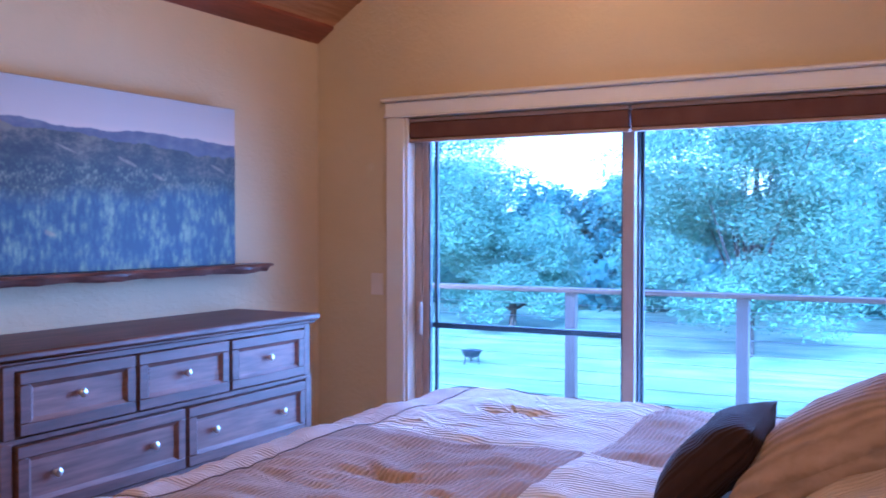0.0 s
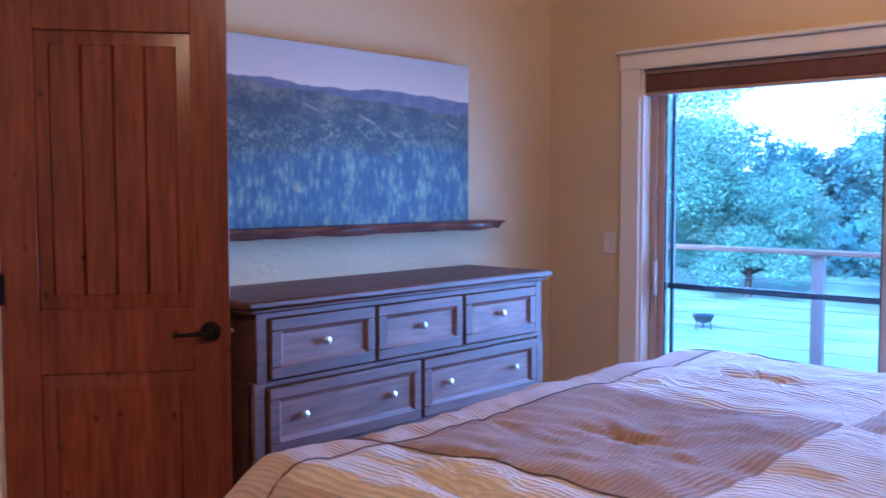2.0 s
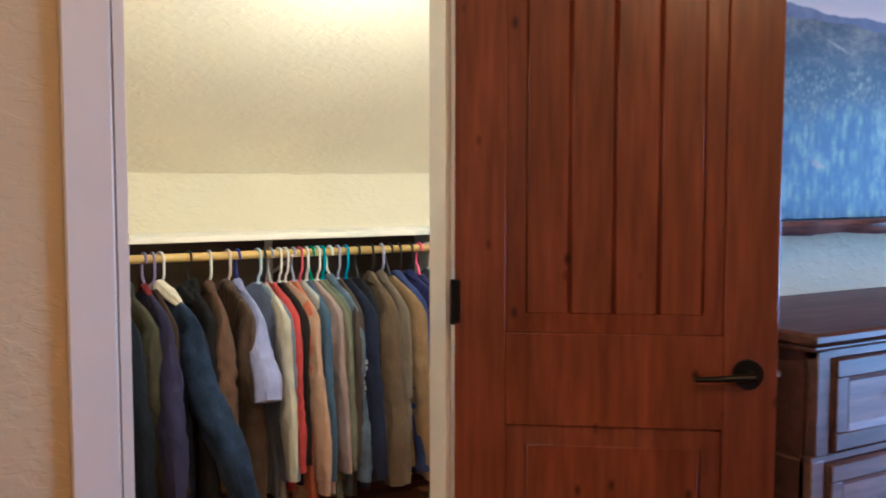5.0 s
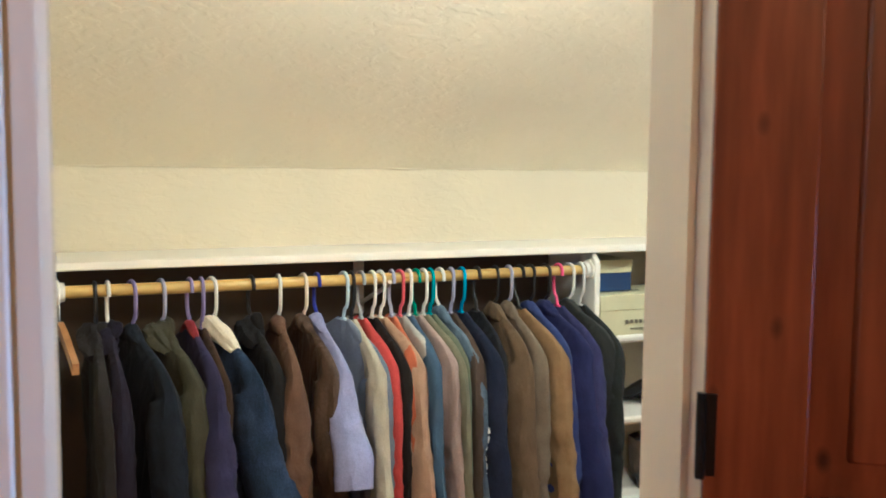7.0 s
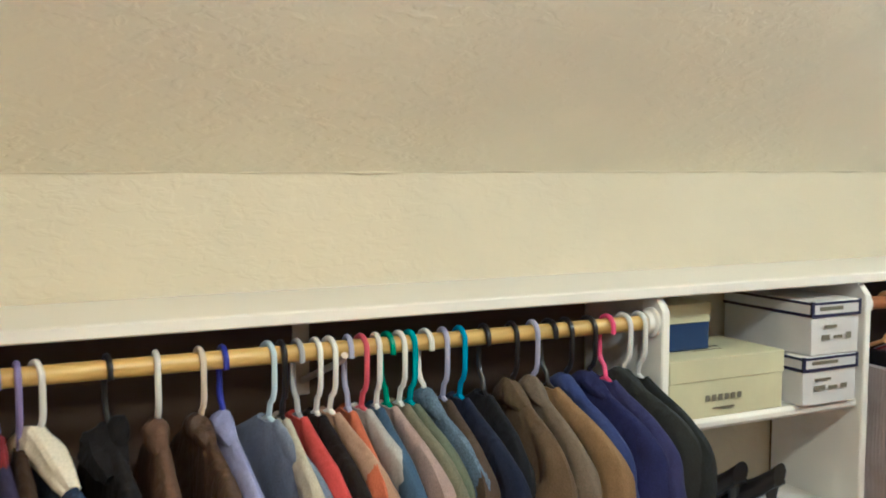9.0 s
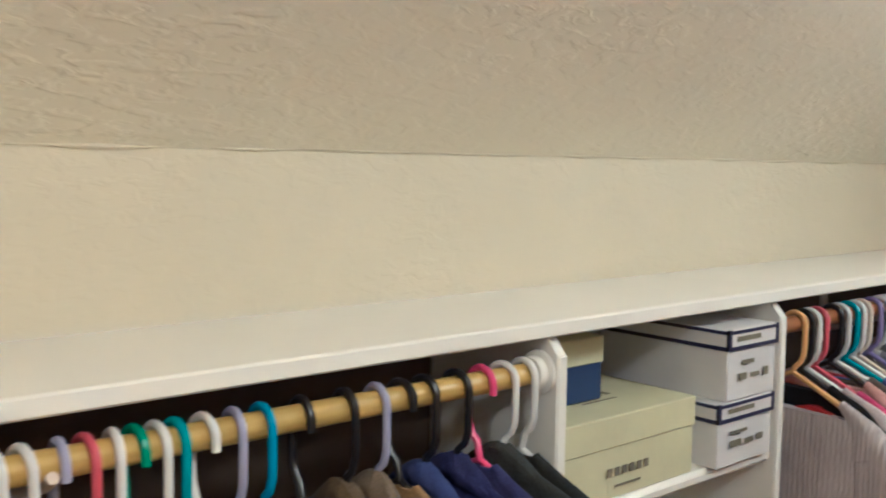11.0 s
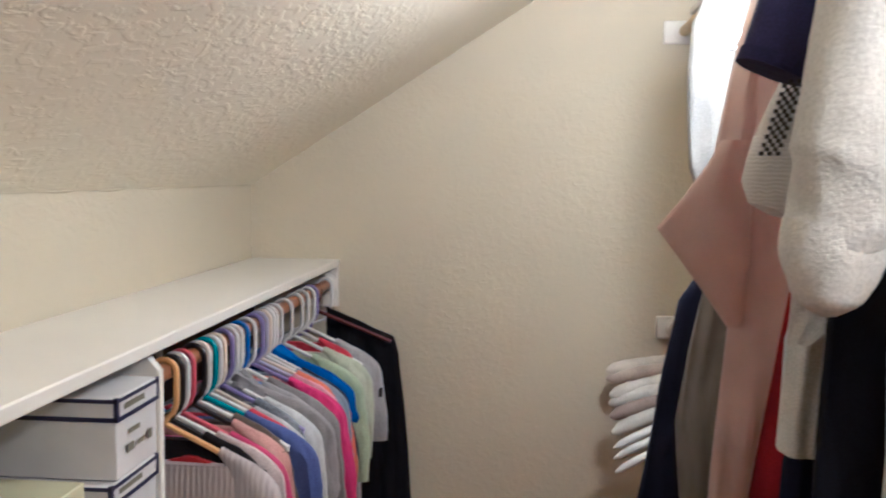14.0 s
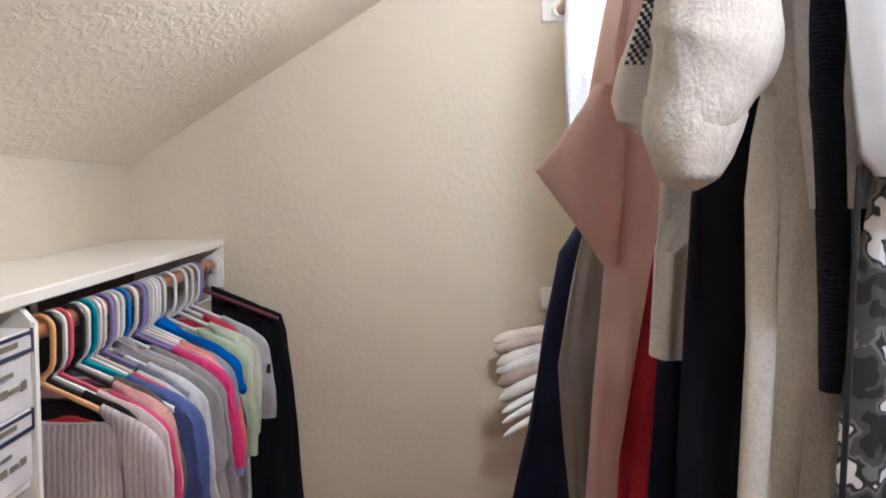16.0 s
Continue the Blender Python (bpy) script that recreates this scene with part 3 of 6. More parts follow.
def drawer(y0, y1, z0, z1, knobs):
    d = part("drawer", abox(dd - 0.02, dd + 0.004, y0, y1, z0, z1, 0.002), M_DRESSER, dresser)
    f = 0.042
    for a, b, c, e in ((y0, y1, z1 - f, z1), (y0, y1, z0, z0 + f), (y0, y0 + f, z0 + f, z1 - f), (y1 - f, y1, z0 + f, z1 - f)):
        part("drawer_frame", abox(dd + 0.004, dd + 0.016, a, b, c, e, 0.003), M_DRESSER, d)
    bm = bmesh.new()
    g = 0.014
    o = [(dd + 0.016, y0 + f, z0 + f), (dd + 0.016, y1 - f, z0 + f), (dd + 0.016, y1 - f, z1 - f), (dd + 0.016, y0 + f, z1 - f)]
    i = [(dd + 0.005, y0 + f + g, z0 + f + g), (dd + 0.005, y1 - f - g, z0 + f + g), (dd + 0.005, y1 - f - g, z1 - f - g), (dd + 0.005, y0 + f + g, z1 - f - g)]
    loft(bm, [o, i], cap=False)
    bm.faces.new([bm.verts.new(p) for p in i])
    part("drawer_panel", bm, M_DRESSER_PANEL, d)
    for y in knobs:
        zc = (z0 + z1) / 2 + 0.005
        prof = [(0.0, 0.009), (0.007, 0.006), (0.011, 0.008), (0.015, 0.0145), (0.021, 0.016), (0.025, 0.0125), (0.027, 0.004)]
        bm = loft(bmesh.new(), [[(dd + 0.005 + q, y + r * math.cos(a), zc + r * math.sin(a)) for a in (2 * math.pi * k / 16 for k in range(16))] for q, r in prof])
        part("knob", bm, M_NICKEL, d, "round brushed nickel knob")


part("carcass", abox(0, dd - 0.02, 0.012, dl - 0.012, 0.09, 0.985, 0.003), M_DRESSER, dresser)
part("carcass_base", abox(0.0, dd - 0.012, 0.0, dl, 0.09, 0.735, 0.003), M_DRESSER, dresser)
part("plinth", abox(0.02, dd + 0.004, -0.006, dl + 0.006, 0.0, 0.10, 0.008), M_DRESSER, dresser)
for y0 in (0.0, dl - 0.045):
    part("corner_post", abox(dd - 0.03, dd + 0.006, y0 + (0.012 if y0 == 0 else -0.012), y0 + (0.057 if y0 == 0 else 0.033), 0.745, 0.985, 0.003), M_DRESSER, dresser)
    part("corner_post", abox(dd - 0.03, dd + 0.006, y0, y0 + 0.045, 0.10, 0.735, 0.003), M_DRESSER, dresser)
for z in (0.735, 0.47, 0.205):
    part("cross_rail", abox(dd - 0.03, dd + 0.004, 0.05 if z < 0.7 else 0.0, dl - (0.05 if z < 0.7 else 0.0), z - 0.008, z + 0.012, 0.003), M_DRESSER, dresser)
part("frieze", abox(dd - 0.03, dd + 0.004, 0.012, dl - 0.012, 0.965, 0.986, 0.002), M_DRESSER, dresser)
part("moulding", abox(-0.0, dd + 0.018, -0.018, dl + 0.018, 0.986, 1.002, 0.006), M_DRESSER, dresser)
part("top", abox(-0.01, dd + 0.035, -0.035, dl + 0.035, 1.003, 1.03, 0.007, 3), M_DRESSER, dresser, "dark flat dresser top")
w3 = (dl - 0.12) / 3
for k in range(3):
    a = 0.06 + k * w3
    drawer(a + 0.008, a + w3 - 0.008, 0.752, 0.962, ((2 * a + w3) / 2,))
w2 = (dl - 0.10) / 2
for z0 in (0.486, 0.222):
    for k in range(2):
        a = 0.05 + k * w2
        drawer(a + 0.008, a + w2 - 0.008, z0, z0 + 0.236, (a + w2 * 0.205, a + w2 * 0.775))

# ledge and canvas picture
bm = bmesh.new()
rings = []
for k in range(60):
    y = 1.5 + 2.06 * k / 59
    wob = 0.012 * noise.noise(Vector((y * 5, 0, 3))) + 0.006 * noise.noise(Vector((y * 17, 2, 3)))
    end = min(1.0, (59 - k) / 3.0 + 0.35)
    d = (0.165 + wob * 1.6) * (0.75 + 0.25 * end)
    zt, zb = 1.253, 1.253 - (0.040 + wob * 0.7) * end
    rings.append([(WX + 0.003, y, zt), (WX + d - 0.012, y, zt), (WX + d, y, zt - 0.012), (WX + d - 0.004 + wob, y, (zt + zb) / 2), (WX + d - 0.02, y, zb), (WX + 0.003, y, zb)])
loft(bm, rings)
solid("wall_ledge", bm, M_LEDGE, "dark live-edge wood slab ledge on the wall", "shelf")


def landscape():
    """Evening view over forested ridges, in the canvas's own metres (y along, z up)."""
    m = bpy.data.materials.new("landscape_print")
    m.use_nodes = True
    n, link = m.node_tree.nodes, m.node_tree.links.new
    b = n["Principled BSDF"]
    b.inputs["Roughness"].default_value = 0.55
    tc = n.new("ShaderNodeTexCoord")
    sep = n.new("ShaderNodeSeparateXYZ")
    link(tc.outputs["Object"], sep.inputs[0])

    def math_(op, a, c=None, d=None):
        q = n.new("ShaderNodeMath")
        q.operation = op
        for k, v in enumerate((a, c, d)):
            if v is None:
                continue
            if isinstance(v, (int, float)):
                q.inputs[k].default_value = v
            else:
                link(v, q.inputs[k])
        return q.outputs[0]

    def tex(sx, sz, seed, detail=6.0, rough=0.55):
        mp = n.new("ShaderNodeMapping")
        mp.inputs["Scale"].default_value, mp.inputs["Location"].default_value = (0, sx, sz), (seed, seed * 3.1, seed * 1.7)
        link(tc.outputs["Object"], mp.inputs[0])
        no = n.new("ShaderNodeTexNoise")
        no.inputs["Scale"].default_value, no.inputs["Detail"].default_value, no.inputs["Roughness"].default_value = 1.0, detail, rough
        link(mp.outputs[0], no.inputs[0])
        return no.outputs["Fac"]

    def ramp(f, stops):
        r = n.new("ShaderNodeValToRGB")
        e = r.color_ramp.elements
        e[0].position, e[0].color = stops[0][0], (*stops[0][1], 1)
        e[1].position, e[1].color = stops[-1][0], (*stops[-1][1], 1)
        for p, c in stops[1:-1]:
            k = e.new(p)
            k.color = (*c, 1)
        link(f, r.inputs[0])
        return r.outputs[0]

    def over(mask, low, high):
        q = n.new("ShaderNodeMix")
        q.data_type = 'RGBA'
        link(mask, q.inputs[0])
        link(low, q.inputs[6])
        link(high, q.inputs[7])
        return q.outputs[2]

    y, z = sep.outputs[1], sep.outputs[2]
    pic = ramp(z, [(0.54, (0.68, 0.50, 0.40)), (0.61, (0.50, 0.43, 0.38)), (0.75, (0.39, 0.37, 0.36))])

    def ridge(pic, base, slope, amp, scale, seed, col, soft=160):
        h = math_('ADD', math_('MULTIPLY_ADD', y, slope, base), math_('MULTIPLY', math_('SUBTRACT', tex(scale, 0, seed, 5.0), 0.5), amp))
        mask = math_('MULTIPLY', math_('SUBTRACT', h, z), soft)
        mask = math_('MINIMUM', math_('MAXIMUM', mask, 0.0), 1.0)
        return over(mask, pic, col)

    def firs(sy, sz, seed):
        mp = n.new("ShaderNodeMapping")
        mp.inputs["Scale"].default_value, mp.inputs["Location"].default_value = (0, sy, sz), (seed, seed * 2.3, seed * 1.1)
        link(tc.outputs["Object"], mp.inputs[0])
        vo = n.new("ShaderNodeTexVoronoi")
        vo.inputs["Scale"].default_value = 1.0
        link(mp.outputs[0], vo.inputs["Vector"])
        return math_('SUBTRACT', 1.0, vo.outputs["Distance"])

    far = ramp(tex(14, 24, 2, 7.0), [(0.3, (0.06, 0.06, 0.11)), (0.6, (0.12, 0.11, 0.15)), (0.75, (0.18, 0.15, 0.15))])
    slopes = math_('MULTIPLY_ADD', tex(6, 10, 4, 3.0), 0.55, math_('MULTIPLY', tex(40, 60, 14, 6.0, 0.75), 0.45))
    hills = ramp(slopes, [(0.40, (0.010, 0.010, 0.018)), (0.47, (0.035, 0.033, 0.034)), (0.53, (0.085, 0.072, 0.055)), (0.60, (0.16, 0.13, 0.085))])
    grain_mid = math_('MULTIPLY_ADD', firs(70, 55, 3), 0.22, math_('MULTIPLY_ADD', tex(60, 50, 6, 8.0, 0.75), 0.45, math_('MULTIPLY', tex(9, 14, 8, 4.0, 0.6), 0.55)))
    mid = ramp(grain_mid, [(0.54, (0.010, 0.013, 0.022)), (0.61, (0.035, 0.040, 0.038)), (0.67, (0.085, 0.085, 0.058)), (0.75, (0.18, 0.165, 0.10))])
    grain_near = math_('MULTIPLY_ADD', firs(40, 17, 5), 0.24, math_('MULTIPLY_ADD', tex(58, 34, 16, 8.0, 0.75), 0.45, math_('MULTIPLY', tex(9, 7, 18, 4.0, 0.6), 0.55)))
    near = ramp(grain_near, [(0.54, (0.010, 0.026, 0.070)), (0.61, (0.035, 0.062, 0.10)), (0.67, (0.085, 0.12, 0.115)), (0.80, (0.22, 0.25, 0.17))])
    clear = ramp(tex(30, 60, 9, 5.0), [(0.3, (0.20, 0.14, 0.09)), (0.7, (0.38, 0.27, 0.17))])

    def meadow(pic, cy, cz, ry, rz):
        """A pale clearing between the trees."""
        a = math_('DIVIDE', math_('SUBTRACT', y, cy), ry)
        c = math_('DIVIDE', math_('SUBTRACT', math_('MULTIPLY_ADD', math_('SUBTRACT', y, cy), 0.32, z), cz), rz)
        d = math_('ADD', math_('MULTIPLY', a, a), math_('MULTIPLY', c, c))
        d = math_('ADD', d, math_('MULTIPLY', math_('SUBTRACT', tex(40, 60, cy, 4.0), 0.5), 2.2))
        return over(math_('MINIMUM', math_('MAXIMUM', math_('MULTIPLY', math_('SUBTRACT', 1.2, d), 0.6), 0.0), 0.75), pic, clear)

    pic = ridge(pic, 0.605, -0.018, 0.10, 2.6, 1, far)
    pic = ridge(pic, 0.60, -0.055, 0.13, 3.6, 3, hills)
    pic = ridge(pic, 0.66, -0.24, 0.14, 2.4, 11, hills, 70)
    pic = ridge(pic, 0.47, -0.02, 0.10, 3.4, 5, mid, 30)
    pic = ridge(pic, 0.30, 0.05, 0.16, 3.3, 7, near, 14)
    for spot in ((1.05, 0.455, 0.055, 0.010), (1.22, 0.40, 0.035, 0.010), (1.60, 0.455, 0.05, 0.009), (0.74, 0.49, 0.05, 0.006), (0.66, 0.155, 0.03, 0.012), (0.30, 0.43, 0.06, 0.008)):
        pic = meadow(pic, *spot)
    link(pic, b.inputs["Base Color"])
    bn = n.new("ShaderNodeTexNoise")
    bn.inputs["Scale"].default_value = 900
    link(tc.outputs["Object"], bn.inputs[0])
    bu = n.new("ShaderNodeBump")
    bu.inputs["Strength"].default_value, bu.inputs["Distance"].default_value = 0.15, 0.001
    link(bn.outputs["Fac"], bu.inputs["Height"])
    link(bu.outputs[0], b.inputs["Normal"])
    return m


solid("canvas_picture", abox(-0.04, 0.0, 0.0, 1.72, 0.0, 0.75, 0.003), landscape(), "unframed canvas print of forested mountains at dusk, on the ledge", "picture", m=pose(-3.27, 1.60, 1.2535, 0, 0, 0))

# bed
BZ, BX0, BX1, BY0, BY1 = 0.795, -2.10, 0.25, 1.02, 3.27
M_BED_A = ribbed("pale_corduroy", (0.90, 0.83, 0.75), (0.78, 0.69, 0.61), 20, 'Y', 0.9, mark=0.22)
M_BED_B = ribbed("brown_corduroy", (0.53, 0.395, 0.32), (0.44, 0.315, 0.255), 20, 'X', 0.8, mark=0.22)
M_BED_C = ribbed("rose_brown_corduroy", (0.68, 0.55, 0.47), (0.58, 0.455, 0.385), 26, 'Y', 0.7, mark=0.18)
M_PIPE = material("dark_piping", (0.17, 0.105, 0.085), None, 0.8, 20)
bed = thing("bed", pose(0, 0, 0), "wide bed made up with a patchwork corduroy comforter", "bed")


def edge_map(s, a, b, r, drop):
    """Arc length s over a draped span a..b, with rounded edges."""
    q = r * math.pi / 2
    if s < 0:
        d = -s
        if d < q:
            th = d / r
            return a + r - r * math.sin(th) , r - r * math.cos(th)
        return a - 0.02 * min(1, (d - q) / 0.3), r + d - q
    L = b - a - 2 * r
    if s > L:
        d = s - L
        if d < q:
            th = d / r
            return b - r + r * math.sin(th), r - r * math.cos(th)
        return b + 0.02 * min(1, (d - q) / 0.3), r + d - q
    return a + r + s, 0.0


XC = [-1.88, -1.11, -0.34, 0.43]
YC = [1.10, 1.42, 2.33, 3.14]


def comforter_point(u, v):
    r = 0.16
    x, dz1 = edge_map(u, BX0, BX1, r, 0)
    y, dz2 = edge_map(v, BY0, BY1, r, 0)
    puff = 0.0
    for c in XC:
        puff = max(puff, math.exp(-((x - c) / 0.035) ** 2))
    for c in YC:
        puff = max(puff, math.exp(-((y - c) / 0.035) ** 2) * 0.9)
    cx = min(abs(x - (a + b) / 2) for a, b in zip(XC, XC[1:]))
    cy = min(abs(y - (a + b) / 2) for a, b in zip(YC, YC[1:]))
    tuft = math.exp(-(cx ** 2 / 0.012 + cy ** 2 / 0.0012))
    pucker = math.exp(-(cx ** 2 + cy ** 2) / 0.03) * (0.5 - 2 * abs(noise.noise(Vector((math.atan2(cy, cx + 1e-4) * 2.5, cx * 3, 4)))))
    w = 0.018 * noise.noise(Vector((x * 3.1, y * 3.1, 0.3))) + 0.008 * noise.noise(Vector((x * 9, y * 14, 1.3)))
    ridge = noise.noise(Vector((x * 6, y * 17 + 2 * noise.noise(Vector((x * 3, y * 3, 8))), 5)))
    wr = 0.020 * (0.4 - abs(ridge)) * max(0.1, 0.45 + noise.noise(Vector((x * 2.2, y * 2.2, 9))))
    z = BZ - dz1 - dz2 - 0.010 * puff - 0.026 * tuft + 0.012 * pucker + w + wr
    return Vector((x, y, max(z, 0.16)))


def comforter():
    bm = bmesh.new()
    us = [-0.78 + (BX1 - BX0 - 0.32 + 0.78) * k / 220 for k in range(221)]
    vs = [-0.78 + (BY1 - BY0 - 0.32 + 1.56) * k / 250 for k in range(251)]
    g = [[bm.verts.new(comforter_point(u, v)) for v in vs] for u in us]
    for i in range(len(us) - 1):
        for j in range(len(vs) - 1):
            f = bm.faces.new((g[i][j], g[i + 1][j], g[i + 1][j + 1], g[i][j + 1]))
            c = f.calc_center_median()
            a = sum(c.x > q for q in XC)
            b = sum(c.y > q for q in YC)
            if a == 0 or b == 0 or b == 4:
                f.material_index = 2
            else:
                f.material_index = (a + b) % 2
    return bm


bm = comforter()
cob = part("comforter", bm, M_BED_A, bed, "patchwork of pale and brown corduroy squares")
cob.data.materials.append(M_BED_B)
cob.data.materials.append(M_BED_C)
r = 0.16
for c in XC[:1]:
    pts = [comforter_point(c - BX0 - r, v) + Vector((0, 0, 0.003)) for v in (-0.6 + 3.1 * k / 90 for k in range(91))]
    part("piping", tube(bmesh.new(), pts, 0.0022, 6), M_PIPE, bed, "dark brown piping")
for c in (YC[1], YC[3]):
    pts = [comforter_point(u, c - BY0 - r) + Vector((0, 0, 0.003)) for u in (-0.6 + 2.5 * k / 80 for k in range(81))]
    part("piping", tube(bmesh.new(), pts, 0.0022, 6), M_PIPE, bed, "dark brown piping")
part("mattress", abox(BX0 + 0.08, BX1 - 0.02, BY0 + 0.08, BY1 - 0.08, 0.36, 0.62, 0.05, 3), M_SHELF, bed)
part("box_spring", abox(BX0 + 0.1, BX1 - 0.02, BY0 + 0.1, BY1 - 0.1, 0.12, 0.355, 0.03), M_SHELF, bed)
for lx in (BX0 + 0.2, BX1 - 0.2):
    for ly in (BY0 + 0.2, BY1 - 0.2):
        part("leg", abox(lx - 0.04, lx + 0.04, ly - 0.04, ly + 0.04, 0, 0.12, 0.006), M_DRESSER, bed)


def pillow(name, m, w, h, t, mat, label, seed):
    bm = bmesh.new()
    n = 28
    for s in (1, -1):
        g = []
        for i in range(n + 1):
            row = []
            for j in range(n + 1):
                u, v = -1 + 2 * i / n, -1 + 2 * j / n
                e = max(0.0, (1 - abs(u) ** 2.6) * (1 - abs(v) ** 2.6))
                pinch = 1 - 0.07 * (1 - abs(u) ** 2) * (abs(v) ** 3) - 0.0
                pinch2 = 1 - 0.07 * (1 - abs(v) ** 2) * (abs(u) ** 3)
                q = s * (t / 2) * e ** 0.55 + 0.012 * e * noise.noise(Vector((u * 3 + seed, v * 3, s)))
                row.append(bm.verts.new((u * w / 2 * pinch2, q, v * h / 2 * pinch)))
            g.append(row)
        for i in range(n):
            for j in range(n):
                bm.faces.new((g[i][j], g[i + 1][j], g[i + 1][j + 1], g[i][j + 1]))
    bmesh.ops.remove_doubles(bm, verts=bm.verts[:], dist=0.0008)
    return solid(name, bm, mat, label, "pillow", "pillows on the bed", m=m)


M_PILLOW_DARK = ribbed("dark_brown_corduroy", (0.05, 0.026, 0.02), (0.034, 0.017, 0.013), 22, 'X', 0.4)
M_PILLOW_TAN = ribbed("tan_corduroy", (0.46, 0.33, 0.25), (0.36, 0.25, 0.18), 16, 'X', 0.9, mark=0.25)
M_PILLOW_PALE = ribbed("pale_stripe", (0.55, 0.45, 0.38), (0.46, 0.37, 0.31), 16, 'X', 0.6)
pillow("throw_pillow", pose(-0.684, 2.051, 0.892, 45, 0, 92), 0.40, 0.31, 0.15, M_PILLOW_DARK, "small dark brown corduroy throw pillow lying on the bed", 1)
pillow("pillow", pose(-0.35, 2.091, 0.953, 61, -1.4, 77), 0.54, 0.53, 0.27, M_PILLOW_TAN, "large tan corduroy pillow leaning on the bed", 2)
pillow("pillow", pose(-0.26, 1.72, 0.885, 70, 0, 104), 0.52, 0.44, 0.17, M_PILLOW_PALE, "pale striped pillow lying on the bed", 3)

# ---- closet built-ins ----
SF, SZ = -5.02, 1.156            # shelf front and top
RODX, RODZ = -5.055, 1.075       # lower edge of the rods' axis
D1, D2 = 2.103, 2.694            # dividers
setting("shelf", abox(KX + 0.001, SF, SY + 0.001, EY - 0.001, SZ - 0.024, SZ, 0.003), M_SHELF, "long white painted shelf board along the knee wall", "shelf")
# dark sheets carry the shade under the shelf in their colour
setting("shadow_sheet", abox(KX + 0.001, KX + 0.008, SY + 0.002, D1 - 0.02, 0.0, SZ - 0.025), M_SHADOW_WALL, "dark sheet standing in for shade behind the hanging coats", "panel")
setting("shadow_sheet", abox(KX + 0.001, KX + 0.008, D2 + 0.002, EY - 0.002, 0.0, SZ - 0.025), M_SHADOW_WALL, "dark sheet standing in for shade behind the hanging shirts", "panel")


def divider(y0, y1, name="shelf_divider"):
    bm = bmesh.new()
    prof = [(KX + 0.009, 0.0), (SF, 0.0), (SF, SZ - 0.052), (SF - 0.024, SZ - 0.025), (KX + 0.009, SZ - 0.025)]
    loft(bm, [[(x, y, z) for x, z in prof] for y in (y0, y1)])
    bmesh.ops.bevel(bm, geom=bm.edges[:], offset=0.002, segments=1, affect='EDGES')
    g = thing(name, pose(0, 0, 0), "white upright shelf divider with a clipped front corner", "shelf divider", "closet dividers")
    part("board", bm, M_SHELF, g)
    part("front_edge", abox(SF + 0.0002, SF + 0.0025, y0 + 0.001, y1 - 0.001, 0.004, SZ - 0.054, 0.0008, 1), M_SHELF, g)
    return g


divider(D1 - 0.019, D1)
divider(D2 - 0.001, D2 + 0.018)
for nm, a, b in (("end_panel", 0.445, 0.465), ("end_panel", EY - 0.02, EY - 0.002)):
    solid(nm, abox(KX + 0.009, SF - 0.002, a, b, 0.0 if a < 1 else 1.0, SZ - 0.025, 0.002), M_SHELF, "white cleat board at the closet's end", "panel", "closet dividers")
for z in (0.852, 0.572, 0.295):
    solid("cubby_shelf", abox(KX + 0.01, SF - 0.008, D1 + 0.001, D2 - 0.002, z - 0.026, z, 0.008, 3), M_SHELF, "short white rounded shelf between the dividers", "shelf", "cubby shelves")


def rod(y0, y1, x, z, mat, label):
    r = thing("clothes_rod", pose(x, 0, z), label, "rod", "closet rods")
    part("pole", tube(bmesh.new(), [(0, y0, 0), (0, y1, 0)], 0.0165, 16), mat, r)
    for y, s in ((y0, 1), (y1, -1)):
        prof = [(0.0, 0.033), (0.006, 0.033), (0.010, 0.026), (0.022, 0.024), (0.022, 0.0168)]
        bm = loft(bmesh.new(), [[(q * math.cos(a), y + s * d, q * math.sin(a)) for a in (2 * math.pi * k / 20 for k in range(20))] for d, q in prof], cap=False)
        part("socket", bm, M_SHELF, r, "white plastic rod socket")
    return r


rod(0.466, D1 - 0.02, RODX, RODZ, M_ROD, "varnished pine clothes rod holding coats")
rod(D2 + 0.019, EY - 0.021, RODX, RODZ, M_ROD_DARK, "brown wooden clothes rod holding shirts")
for y in (1.375, 3.40):
    br = thing("rod_bracket", pose(RODX, y, RODZ), "steel bracket holding the rod to the wall", "bracket", "rod brackets")
    part("plate", abox(KX + 0.009 - RODX, KX + 0.014 - RODX, -0.018, 0.018, -0.14, 0.05, 0.002), M_SWITCH, br)
    part("arm", tube(bmesh.new(), [(KX + 0.012 - RODX, 0, -0.11), (-0.05, 0, -0.04), (0, 0, -0.021), (0.02, 0, -0.008)], 0.007, 8), M_SWITCH, br)

# two rods on the other side, with cleats
UX, UZ = -3.93, 1.885
rod(1.56, EY - 0.02, UX, UZ, M_ROD, "high pine clothes rod of the opposite side")
rod(3.42, EY - 0.02, -3.93, 0.955, M_ROD, "low pine clothes rod with empty hangers")
for z in (UZ, 0.955):
    solid("rod_cleat", abox(-3.99, WI - 0.001, EY - 0.019, EY - 0.001, z - 0.036, z + 0.036, 0.004), M_SHELF, "cream painted cleat carrying the rod on the end wall", "cleat", "rod cleats")
solid("rod_cleat", abox(-3.97, WI - 0.001, 3.40, 3.419, 0.905, 1.0, 0.004), M_SHELF, "cream painted cleat carrying the low rod", "cleat", "rod cleats")
for z in (UZ + 0.075, 0.955 + 0.075):
    solid("upper_shelf", abox(-3.91, WI - 0.001, 3.40 if z < 1.5 else 1.56, EY - 0.001, z - 0.02, z, 0.003), M_SHELF, "cream painted shelf board over the rod", "shelf", "closet side shelves")

